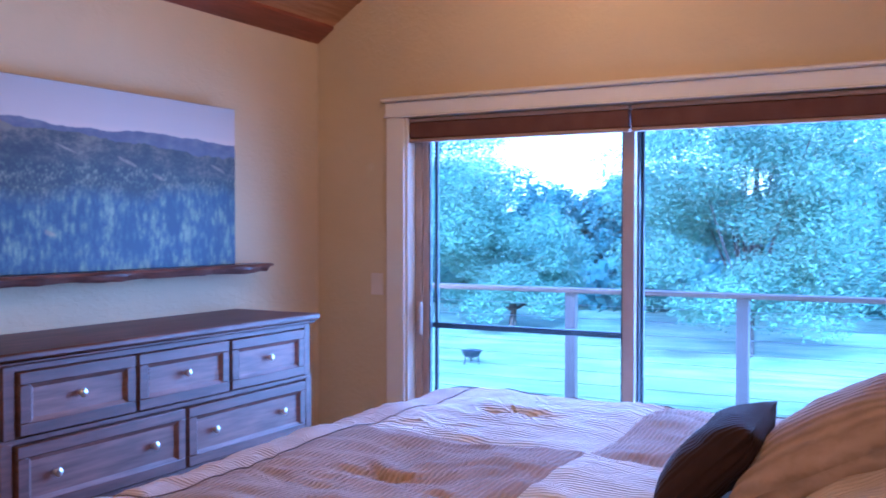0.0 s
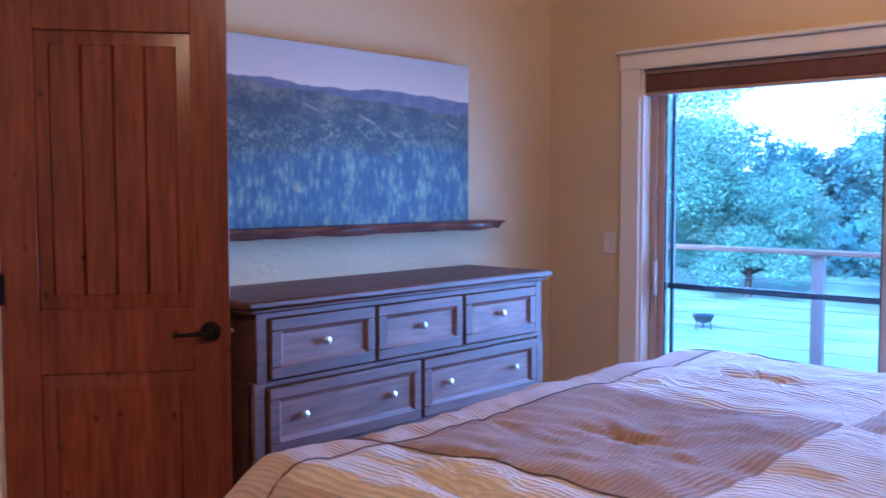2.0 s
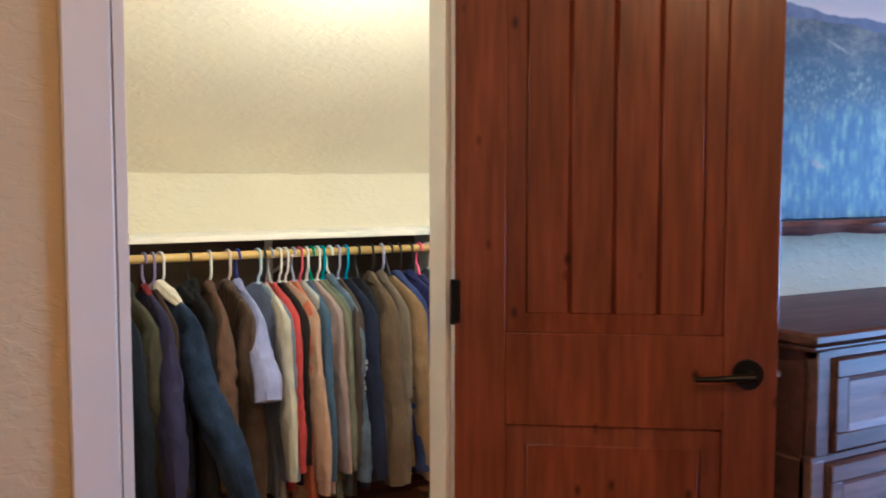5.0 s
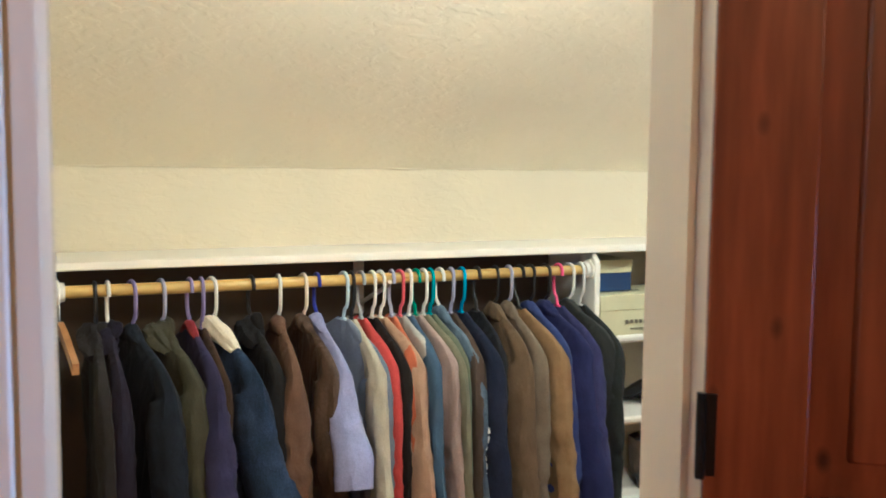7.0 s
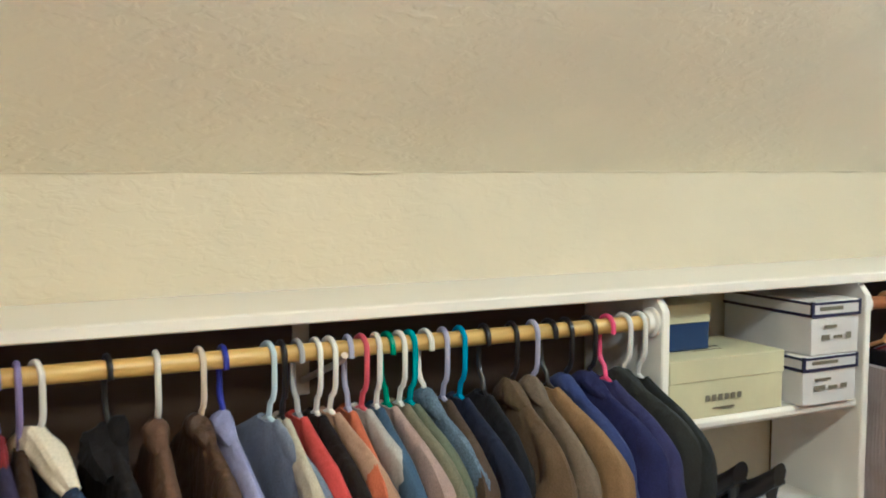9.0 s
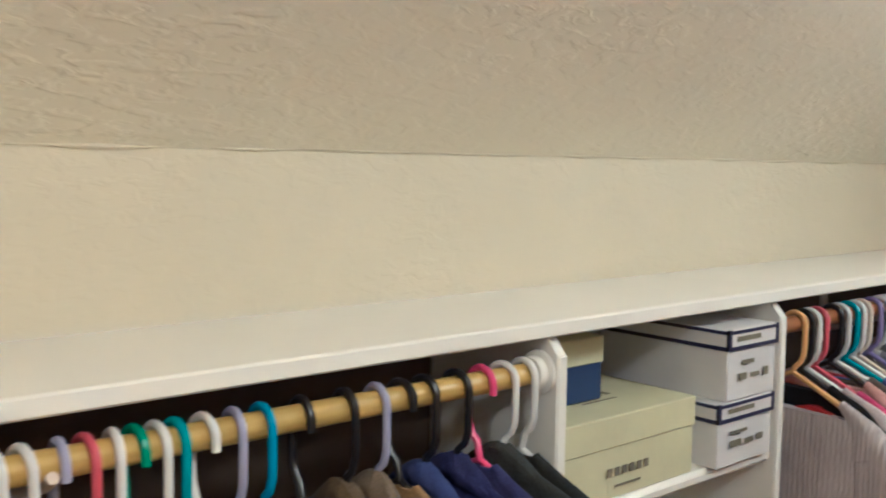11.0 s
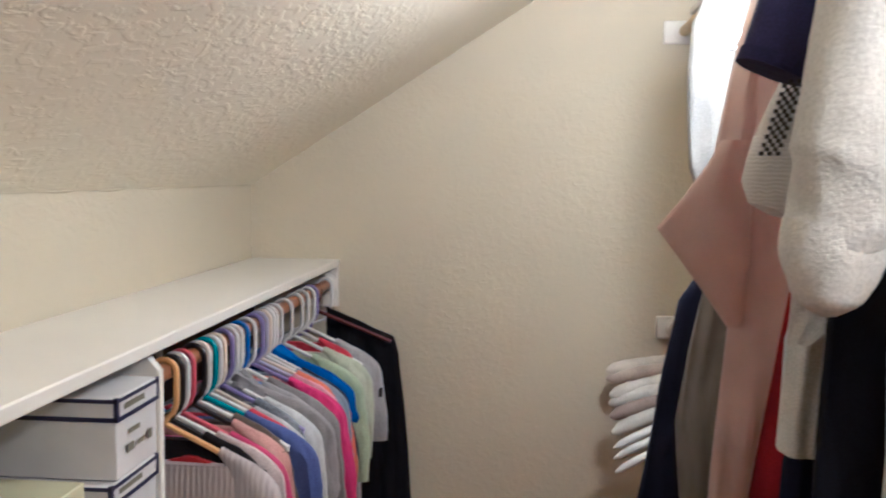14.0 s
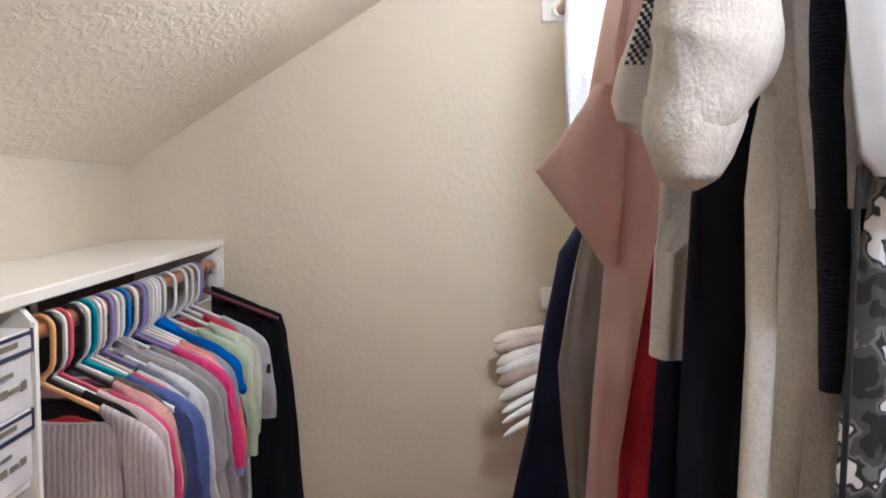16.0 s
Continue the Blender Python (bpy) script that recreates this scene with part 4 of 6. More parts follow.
# ---- hangers and clothes ----
HANGER_COLOURS = {
    "white": (0.80, 0.79, 0.78), "cream": (0.76, 0.66, 0.55), "black": (0.015, 0.014, 0.016), "purple": (0.26, 0.22, 0.50),
    "lavender": (0.42, 0.42, 0.62), "grey": (0.40, 0.41, 0.46), "pink": (0.80, 0.08, 0.24), "red": (0.62, 0.10, 0.14),
    "green": (0.0, 0.27, 0.17), "teal": (0.0, 0.32, 0.42), "sky": (0.02, 0.32, 0.62), "blue": (0.03, 0.04, 0.42),
    "pale": (0.55, 0.68, 0.82), "orange": (0.78, 0.46, 0.16), "cobalt": (0.02, 0.16, 0.62)}
M_HANGER = {k: material("plastic_" + k, v, None, 0.3, 5, bump=0, big=0.05) for k, v in HANGER_COLOURS.items()}


def hanger_mesh(name, half, r, drop, flip=1, lift=0.0):
    bm = bmesh.new()
    a0 = lift - 0.106
    R = 0.0235
    top = 0.0165 + r + 0.004
    c = top - R
    pts = [(-R, 0, c - 0.012)]
    for k in range(13):
        a = math.pi - math.pi * k / 12
        pts.append((R * math.cos(a), 0, c + R * math.sin(a)))
    pts += [(R, 0, c - 0.03), (R * 0.96, 0, c - 0.058), (R * 0.7, 0, c - 0.074), (R * 0.25, 0, c - 0.083), (0, 0, min(a0, c - 0.092))]
    tube(bm, [(x * flip, y, z) for x, y, z in pts], r, 8)
    tube(bm, [(-half, 0, a0 - 0.002 - drop), (-half * 0.5, 0, a0 - 0.002 - drop * 0.45), (0, 0, a0), (half * 0.5, 0, a0 - 0.002 - drop * 0.45), (half, 0, a0 - 0.002 - drop)], r, 7)
    tube(bm, [(-half, 0, a0 - 0.002 - drop), (half, 0, a0 - 0.005 - drop)], r, 7)
    return bm


HANGERS = {}


def hanger(y, colour, x, z, tilt=0.0, half=0.148, r=0.0054, drop=0.075, flip=1, lift=0.0):
    key = (colour, half, r, drop, flip, lift)
    if key not in HANGERS:
        HANGERS[key] = mesh_of("clothes_hanger", hanger_mesh("clothes_hanger", half, r, drop, flip, lift), M_HANGER[colour])
    ob = new("clothes_hanger", HANGERS[key])
    ob.matrix_world = pose(x, y, z - 0.004, 0, 0, tilt)
    return tagged(ob, f"{colour} plastic clothes hanger hooked over the closet rod", "hanger", "clothes hangers")


CLOTH = {}


def fabric(name, colour, fleck, rough=0.92, weave=420, wrinkle=0.5, wrinkle_scale=(16, 16, 7), spec=0.1, contrast=0.72):
    """Woven cloth: soft wrinkles, a fine weave and small lighter and darker flecks."""
    m = material(name, colour, tuple(c * contrast for c in colour), rough, 11, bump=0, sheen=0.03, big=0.22, spec=spec)
    n, link = m.node_tree.nodes, m.node_tree.links.new
    b, tc = n["Principled BSDF"], n["Texture Coordinate"]
    fine = n.new("ShaderNodeTexNoise")
    fine.inputs["Scale"].default_value, fine.inputs["Detail"].default_value = weave, 2
    link(tc.outputs["Object"], fine.inputs["Vector"])
    mr = n.new("ShaderNodeMapRange")
    mr.inputs[1].default_value, mr.inputs[2].default_value = 0.32, 0.68
    mr.inputs[3].default_value, mr.inputs[4].default_value = 1 - fleck, 1 + fleck
    link(fine.outputs["Fac"], mr.inputs[0])
    mix = n.new("ShaderNodeMix")
    mix.data_type, mix.blend_type = 'RGBA', 'MULTIPLY'
    mix.inputs[0].default_value = 1.0
    link(n["Hue/Saturation/Value"].outputs[0], mix.inputs[6])
    link(mr.outputs[0], mix.inputs[7])
    link(mix.outputs[2], b.inputs["Base Color"])
    mp = n.new("ShaderNodeMapping")
    mp.inputs["Scale"].default_value, mp.inputs["Rotation"].default_value = wrinkle_scale, (0.25, 0.35, 0.0)
    link(tc.outputs["Object"], mp.inputs["Vector"])
    wr = n.new("ShaderNodeTexNoise")
    wr.inputs["Scale"].default_value, wr.inputs["Detail"].default_value, wr.inputs["Distortion"].default_value = 1.0, 3.0, 0.8
    link(mp.outputs[0], wr.inputs["Vector"])
    b1, b2 = n.new("ShaderNodeBump"), n.new("ShaderNodeBump")
    b1.inputs["Strength"].default_value, b1.inputs["Distance"].default_value = wrinkle, 0.022
    b2.inputs["Strength"].default_value, b2.inputs["Distance"].default_value = 0.5, 0.0016
    link(wr.outputs["Fac"], b1.inputs["Height"])
    link(fine.outputs["Fac"], b2.inputs["Height"])
    link(b1.outputs[0], b2.inputs["Normal"])
    link(b2.outputs[0], b.inputs["Normal"])
    return m


def cloth(colour, weave="plain"):
    key = (colour, weave)
    if key not in CLOTH:
        dark = tuple(c * 0.72 for c in colour)
        if weave == "plain":
            CLOTH[key] = fabric("cloth", colour, 0.16)
        elif weave == "denim":
            CLOTH[key] = fabric("washed_denim", tuple(min(1, c * 1.1) for c in colour), 0.34, 0.9, 300, 0.6, contrast=0.42)
        elif weave == "leather":
            CLOTH[key] = fabric("worn_leather", colour, 0.2, 0.48, 160, 0.7, spec=0.4, contrast=0.5)
        elif weave == "fleece":
            CLOTH[key] = fabric("sherpa_fleece", colour, 0.10, 0.95, 260, 0.3, contrast=0.92)
            CLOTH[key].node_tree.nodes["Bump.001"].inputs["Distance"].default_value = 0.0020
        elif weave == "rib":
            CLOTH[key] = ribbed("rib_knit", colour, dark, 30, 'X', 0.3, 0.9, mark=0.08)
        elif weave == "check":
            CLOTH[key] = ribbed("checked_weave", colour, dark, 120, 'Z', 0.25, 0.9, mark=0.08)
        elif weave == "waffle":
            CLOTH[key] = ribbed("waffle_knit", colour, tuple(c * 0.9 for c in colour), 62, 'Z', 0.16, 0.9, noise_amount=4.0, mark=0.03)
        elif weave == "cable":
            CLOTH[key] = ribbed("chunky_knit", colour, dark, 72, 'Z', 0.55, 0.9, noise_amount=5.0, mark=0.3)
        else:
            CLOTH[key] = fabric("satin", colour, 0.03, 0.38, 500, 0.35, (10, 10, 3.5), 0.4, 0.85)
            CLOTH[key].node_tree.nodes["Bump.001"].inputs["Strength"].default_value = 0.05
    return CLOTH[key]


def ring(cx, cy, z, hx, hy, n, seed, fold, power=2.6, skew=0.0):
    pts = []
    for k in range(n):
        a = 2 * math.pi * k / n
        c, s = math.cos(a), math.sin(a)
        x = hx * math.copysign(abs(c) ** (2 / power), c)
        y = hy * math.copysign(abs(s) ** (2 / power), s)
        f = fold * (noise.noise(Vector((x * 16 + seed, s * 1.5, z * 2.3 + seed))) + 0.6 * noise.noise(Vector((x * 40, s * 2 + seed, z * 6))))
        pts.append((cx + x * (1 + 0.15 * f / max(hx, 0.02)), cy + y + f * (0.4 + abs(s)), z + skew * x))
    return pts


def glide(keys, n):
    """n rows along a smooth curve through the rows of keys."""
    p = np.array(keys, dtype=float)
    t = np.concatenate(([0.0], np.cumsum(np.linalg.norm(np.diff(p[:, :3], axis=0), axis=1))))
    g = np.gradient(p, t, axis=0)
    out = []
    for s in np.linspace(0, t[-1], n):
        i = min(max(int(np.searchsorted(t, s)) - 1, 0), len(t) - 2)
        h = t[i + 1] - t[i]
        u = (s - t[i]) / h
        out.append(p[i] * (2 * u ** 3 - 3 * u ** 2 + 1) + g[i] * h * (u ** 3 - 2 * u ** 2 + u) + p[i + 1] * (3 * u ** 2 - 2 * u ** 3) + g[i + 1] * h * (u ** 3 - u ** 2))
    return np.array(out), t[-1]


def limb(keys, side=1, n=52, k=26, seed=0, fold=0.006, crease=0.004, outer=1.0, elbow=0.55, power=2.2):
    """A sleeve or folded cloth swept along x, y, z keys with half width and half depth; its outer edge follows the keys."""
    rows, total = glide(keys, n)
    rings = []
    for i in range(n):
        x, y, z, hu, hv = rows[i]
        d = Vector(rows[min(i + 1, n - 1)][:3] - rows[max(i - 1, 0)][:3]).normalized()
        u = d.cross(Vector((0, 1, 0)))
        u = (u if u.length > 1e-4 else Vector((1, 0, 0))).normalized() * side
        v = u.cross(d).normalized()
        c = Vector((x, y, z)) - u * hu * outer
        q = i / (n - 1)
        L = q * total
        amp = min(1.0, hv / 0.03) * min(1.0, q * 3 + 0.15)
        bend = 0.45 + 0.9 * math.exp(-((q - elbow) / 0.12) ** 2) + 0.8 * max(0.0, q - 0.85) * 6
        r = []
        for j in range(k):
            a = 2 * math.pi * j / k
            cs, sn = math.cos(a), math.sin(a)
            f = fold * noise.noise(Vector((cs * 1.5 + seed, sn * 1.5, L * 5.5)))
            w = noise.noise(Vector((cs * 0.9 - seed, sn * 0.9 + L * 4, L * 17 + seed)))
            f += crease * bend * (0.5 - 2.2 * abs(w))
            e = u * (hu * math.copysign(abs(cs) ** (2 / power), cs)) + v * (hv * math.copysign(abs(sn) ** (2 / power), sn))
            r.append(c + e + (u * cs + v * sn) * f * amp)
        rings.append(r)
    return loft(bmesh.new(), rings)


def neck_roll(reach, top, fat, deep, slope, seed, lift=0.006, back=0.0, rough=0.003):
    """A collar or lowered hood lying over the neck and down both shoulders."""
    keys = []
    for q in (-1.0, -0.72, -0.42, -0.15, 0.15, 0.42, 0.72, 1.0):
        e = 1 - abs(q) ** 3
        keys.append((reach * q, back * (0.4 + 0.6 * e), top - slope * reach * abs(q) ** 1.25 + lift * (0.4 + 0.6 * e), fat * (0.45 + 0.55 * e), deep * (0.5 + 0.5 * e)))
    return limb(keys, 1, 34, 20, seed, rough * 1.6, rough, 1.0, 0.5)


def garment(y, x, z, colour, weave="plain", label="", length=0.72, half=0.205, thick=0.032, sleeve=0.62, flare=0.03,
            collar=None, hood=False, sleeve_r=0.05, name="jacket", seed=0, tilt=0.0, cuff=None, group="coats on the rod", category="jacket",
            text=False, slope=0.5, neck=0.03, dip=0.0, sway=None, badge=None, lift=0.0):
    """A garment on its hanger: body, two sleeves from the neck over the shoulder, collar or hood."""
    rnd_ = random.Random(seed)
    g = thing(name, pose(x, y, z, 0, 0, tilt), label, category, group)
    m = cloth(colour, weave)
    top = lift - 0.0945
    neck = min(neck, half - 0.1)
    wide = half * 0.93 - 0.028
    levels = [0.006 + dip + slope * q for q in (neck, neck + 0.025, neck + 0.06, wide * 0.75, wide)]
    levels = [max(q, 0.012 + dip) for q in levels]
    lv = levels[-1]
    while lv < length:
        lv = min(length, lv + 0.03)
        levels.append(lv)
    rings = []
    for i, lv in enumerate(levels):
        hx = min(wide, max(0.03, (lv - 0.004 - dip * 0.5) / slope)) if i < 5 else wide * (1 - 0.05 * math.sin(min(1, lv / length) * 3.1))
        hy = 0.007 + (thick - 0.007) * min(1.0, lv / 0.22) ** 0.8 + 0.004 * lv
        rings.append(ring(0, 0, top - lv + 0.0003 * i, hx, hy, 44, seed, 0.002 + 0.016 * min(1.0, max(0.0, lv - 0.08) / 0.25), 2.2))
    part("body", loft(bmesh.new(), rings), m, g)
    deep = min(0.044, max(0.020, thick * 1.3)) * sleeve_r / 0.051
    for s in (1, -1):
        lean, sw, bend = rnd_.uniform(0.0, 1.5), rnd_.uniform(-0.045, 0.055) * min(1.0, sleeve), rnd_.uniform(0.5, 0.68)
        if sway is not None and s == 1:
            sw, lean = sway, 1.2
        w = sleeve_r / 0.051
        far = half if s == 1 else half * 0.93 - 0.004
        out = flare if s == 1 else min(flare, 0.01)
        zs = top - slope * far
        keys = [(s * neck, 0, top - slope * neck, 0.008, 0.0085),
                (s * (neck + 0.035), 0, top - slope * (neck + 0.035), 0.020, 0.012),
                (s * (far - 0.035), 0, top - slope * (far - 0.035), 0.042, 0.018),
                (s * (far + 0.004), 0, zs - 0.022, 0.050 * w, 0.024),
                (s * (far + 0.014), sw * 0.03, zs - 0.075, 0.054 * w, 0.5 * (deep + 0.026)),
                (s * (far + 0.018 + 0.25 * out * lean), sw * 0.2, zs - 0.075 - (sleeve - 0.075) * 0.3, 0.056 * w, deep),
                (s * (far + 0.016 + 0.7 * out * lean), sw * 0.5, zs - 0.075 - (sleeve - 0.075) * 0.6, 0.056 * w, deep * 1.06),
                (s * (far + 0.008 + out * lean), sw, zs - sleeve, (0.040 if sleeve > 0.4 else 0.054) * w, deep * (0.72 if sleeve > 0.4 else 0.95))]
        long_ = sleeve > 0.4
        part("sleeve", limb(keys, s, 58 if long_ else 40, 26, seed + s * 3, 0.012, 0.007 if long_ else 0.004, 1.0, bend), m, g)
        if cuff:
            ex, ez = keys[-1][0], keys[-1][2]
            kk = [(ex - s * 0.004, sw, ez + 0.012, 0.041 * w, deep * 0.8), (ex - s * 0.006, sw, ez - 0.02, 0.036 * w, deep * 0.7), (ex - s * 0.006, sw, ez - 0.05, 0.037 * w, deep * 0.7)]
            part("cuff", limb(kk, s, 8, 20, seed, 0.002, 0.001), cloth(cuff, "rib"), g)
    if hood:
        col, weave_c, fat = collar or (colour, weave, 0.022)
        part("hood", neck_roll(0.088, top, 0.034, 0.034, slope * 1.35, seed, 0.012, -0.014, 0.012), cloth(col, weave_c), g)
        part("hood_lining", neck_roll(0.05, top + 0.004, 0.014, 0.020, slope * 1.2, seed + 1, 0.012, 0.012, 0.006), cloth(tuple(c * 0.7 for c in col)), g)
    elif collar:
        col, weave_c, fat = collar
        if weave_c == "fleece":
            part("collar", neck_roll(0.125, top, 0.025, 0.028, slope * 1.05, seed, 0.016, -0.004, 0.007), cloth(col, weave_c), g)
        else:
            part("collar", neck_roll(0.068, top, 0.012 + fat * 0.55, 0.014 + fat * 0.35, slope * 1.15, seed, 0.008, -0.003, 0.005), cloth(col, weave_c), g)
    if text:
        bm = bmesh.new()
        for k in range(11):
            zz = top - slope * half - 0.22 - k * 0.026
            box(bm, half + 0.026, half + 0.032, 0.004, 0.024, zz - 0.017, zz, 0.001, 1)
        part("print", bm, M_HANGER["white"], g, "white printed marks down the sleeve")
    if badge:
        zz = top - slope * half - 0.10
        part("badge", abox(half + 0.005, half + 0.016, -0.016, 0.016, zz - 0.014, zz + 0.014, 0.002, 1), cloth(badge), g, "small dark sewn patch on the sleeve")
    return g


BLACK, CHAR = (0.012, 0.012, 0.015), (0.032, 0.028, 0.029)
# y, hanger, cloth colour, weave, label, extra
COATS = [
    (0.560, "black", CHAR, "plain", "charcoal wool coat on a dark hanger", dict(hood=True)),
    (0.592, "white", (0.022, 0.018, 0.034), "plain", "blackish navy hooded jacket on a white hanger", dict(hood=True)),
    (0.652, "purple", (0.018, 0.022, 0.035), "plain", "near-black windbreaker on a purple hanger", dict(collar=((0.018, 0.022, 0.035), "plain", 0.02))),
    (0.726, "lavender", (0.070, 0.066, 0.044), "plain", "olive-grey jacket with a thick hood", dict(hood=True, sleeve_r=0.056)),
    (0.801, "purple", (0.042, 0.037, 0.095), "plain", "dark violet-blue jacket with a red collar lining", dict(collar=((0.20, 0.028, 0.035), "plain", 0.0), sleeve=0.66)),
    (0.832, "purple", (0.05, 0.03, 0.02), "plain", "dark brown jacket between blue ones", dict()),
    (0.860, "white", (0.030, 0.046, 0.098), "denim", "washed denim jacket with a white sherpa collar", dict(collar=((0.72, 0.66, 0.54), "fleece", 0.034), sleeve_r=0.062, flare=0.17, sleeve=0.70, sway=0.10, tilt=20)),
    (0.968, "black", (0.016, 0.015, 0.017), "plain", "black hooded jacket on a black hanger", dict(hood=True)),
    (1.046, "white", (0.135, 0.078, 0.05), "plain", "brown fleece jacket on a white hanger", dict(collar=((0.13, 0.075, 0.048), "plain", 0.024))),
    (1.118, "cream", (0.075, 0.042, 0.024), "leather", "dark brown leather jacket with a stand collar", dict(collar=((0.085, 0.048, 0.028), "leather", 0.022), sleeve_r=0.056)),
    (1.158, "blue", (0.33, 0.34, 0.62), "plain", "periwinkle short-sleeved polo shirt on a blue hanger", dict(sleeve=0.30, sleeve_r=0.054, flare=0.09, length=0.6, collar=((0.32, 0.33, 0.60), "plain", 0.015), name="polo_shirt", category="shirt")),
    (1.238, "pale", (0.21, 0.24, 0.34), "plain", "light blue cotton shirt on a pale blue hanger", dict(name="shirt", category="shirt")),
    (1.262, "black", (0.52, 0.47, 0.37), "plain", "cream sweatshirt on the rod", dict(name="sweatshirt", category="shirt")),
    (1.292, "grey", (0.52, 0.075, 0.065), "plain", "bright red sweatshirt on a grey hanger", dict(name="sweatshirt", category="shirt")),
    (1.326, "white", (0.018, 0.014, 0.014), "plain", "black cardigan on a white hanger", dict(name="cardigan", category="shirt", sleeve=0.6)),
    (1.352, "white", (0.46, 0.30, 0.20), "plain", "tan sweatshirt with ribbed cuffs", dict(name="sweatshirt", category="shirt", cuff=(0.46, 0.30, 0.20))),
    (1.388, "lavender", (0.50, 0.145, 0.062), "plain", "rust orange sweater on a lavender hanger", dict(name="sweater", category="shirt", cuff=(0.50, 0.14, 0.06))),
    (1.414, "red", (0.47, 0.46, 0.45), "plain", "light grey sweatshirt on a red hanger", dict(name="sweatshirt", category="shirt", cuff=(0.47, 0.46, 0.45), sleeve_r=0.058)),
    (1.443, "white", (0.075, 0.12, 0.21), "plain", "slate blue shirt on a white hanger", dict(name="shirt", category="shirt", sleeve=0.66)),
    (1.466, "green", (0.40, 0.30, 0.28), "plain", "dusty rose shirt on a green hanger", dict(name="shirt", category="shirt")),
    (1.490, "white", (0.20, 0.19, 0.13), "plain", "olive shirt on a white hanger", dict(name="shirt", category="shirt")),
    (1.512, "teal", (0.145, 0.165, 0.115), "plain", "grey-green shirt on a teal hanger", dict(name="shirt", category="shirt")),
    (1.545, "white", (0.15, 0.20, 0.29), "denim", "faded blue sweatshirt with white marks on its sleeve", dict(collar=((0.15, 0.20, 0.29), "denim", 0.012), text=True, sleeve_r=0.06, name="sweatshirt", cuff=(0.15, 0.20, 0.29))),
    (1.582, "lavender", (0.085, 0.06, 0.045), "plain", "dark brown sweater on a lavender hanger", dict(name="sweater", category="shirt")),
    (1.618, "sky", (0.022, 0.026, 0.055), "plain", "dark navy sweater on a blue hanger", dict(name="sweater", category="shirt")),
    (1.672, "black", (0.02, 0.02, 0.025), "plain", "black knit jacket on a black hanger", dict(half=0.17, sleeve=0.5)),
    (1.735, "black", (0.155, 0.105, 0.06), "plain", "olive-brown canvas work jacket", dict(collar=((0.15, 0.105, 0.06), "plain", 0.026), sleeve_r=0.062)),
    (1.783, "lavender", (0.20, 0.155, 0.11), "plain", "taupe jacket on a lavender hanger", dict(collar=((0.20, 0.155, 0.11), "plain", 0.016))),
    (1.822, "black", (0.30, 0.19, 0.085), "plain", "ochre jacket between darker coats", dict()),
    (1.862, "black", (0.05, 0.065, 0.21), "plain", "royal blue jacket on a black hanger", dict(collar=((0.05, 0.065, 0.20), "plain", 0.018), sleeve_r=0.055)),
    (1.918, "black", (0.03, 0.032, 0.115), "plain", "navy blue jacket on a black hanger", dict(collar=((0.03, 0.032, 0.11), "plain", 0.014), sleeve_r=0.058)),
    (1.965, "pink", (0.05, 0.05, 0.15), "plain", "deep blue sweatshirt on a pink hanger", dict(name="sweatshirt", category="shirt")),
    (2.006, "white", (0.045, 0.047, 0.046), "plain", "dark grey fleece on a white hanger", dict(collar=((0.045, 0.047, 0.046), "plain", 0.016))),
    (2.048, "white", (0.032, 0.034, 0.034), "plain", "charcoal jacket at the rod's end", dict(sleeve_r=0.056)),
]
for k, (y, hc, col, weave, lab, kw) in enumerate(COATS):
    tilt = kw.get("tilt", random.Random(k * 7 + 1).uniform(-3, 17))
    hanger(y, hc, RODX, RODZ, tilt, flip=(1, -1, 1)[k % 3])
    gap = (COATS[min(k + 1, len(COATS) - 1)][0] - COATS[max(k - 1, 0)][0]) / 2
    args = dict(length=0.80 + 0.10 * random.Random(k).random(), half=0.202 + 0.03 * random.Random(k + 50).random(), thick=min(0.038, max(0.017, gap * 0.62)), sleeve=0.60 + 0.14 * random.Random(k + 77).random(), sleeve_r=0.051, flare=0.075)
    args.update(kw)
    args["tilt"] = tilt
    garment(y, RODX, RODZ, col, weave, lab, seed=k * 5 + 2, **args)
M_WOOD_HANGER = wood("hanger_wood", (0.50, 0.27, 0.10), (0.38, 0.19, 0.06), None, 0.35, (12, 12, 12))
for y in (0.475,):
    hg = thing("wooden_hanger", pose(RODX, y, RODZ, 0, 0, 6), "curved wooden suit hanger, empty on the rod", "hanger", "wooden hangers")
    pts = [(0.02 * math.cos(a), 0, 0.0215 * math.sin(a)) for a in (math.radians(-20 + 22 * k) for k in range(11))] + [(-0.004, 0, -0.03), (0, 0, -0.09)]
    part("hook", tube(bmesh.new(), pts, 0.0018, 6), M_NICKEL, hg, "steel hook")
    part("hanger_body", loft(bmesh.new(), [[(x_, -0.008, -0.09 - 0.5 * abs(x_) ** 1.25 - 0.012), (x_, 0.008, -0.09 - 0.5 * abs(x_) ** 1.25 - 0.012), (x_, 0.008, -0.075 - 0.5 * abs(x_) ** 1.25), (x_, -0.008, -0.075 - 0.5 * abs(x_) ** 1.25)] for x_ in (-0.21 + 0.42 * k / 20 for k in range(21))]), M_WOOD_HANGER, hg)

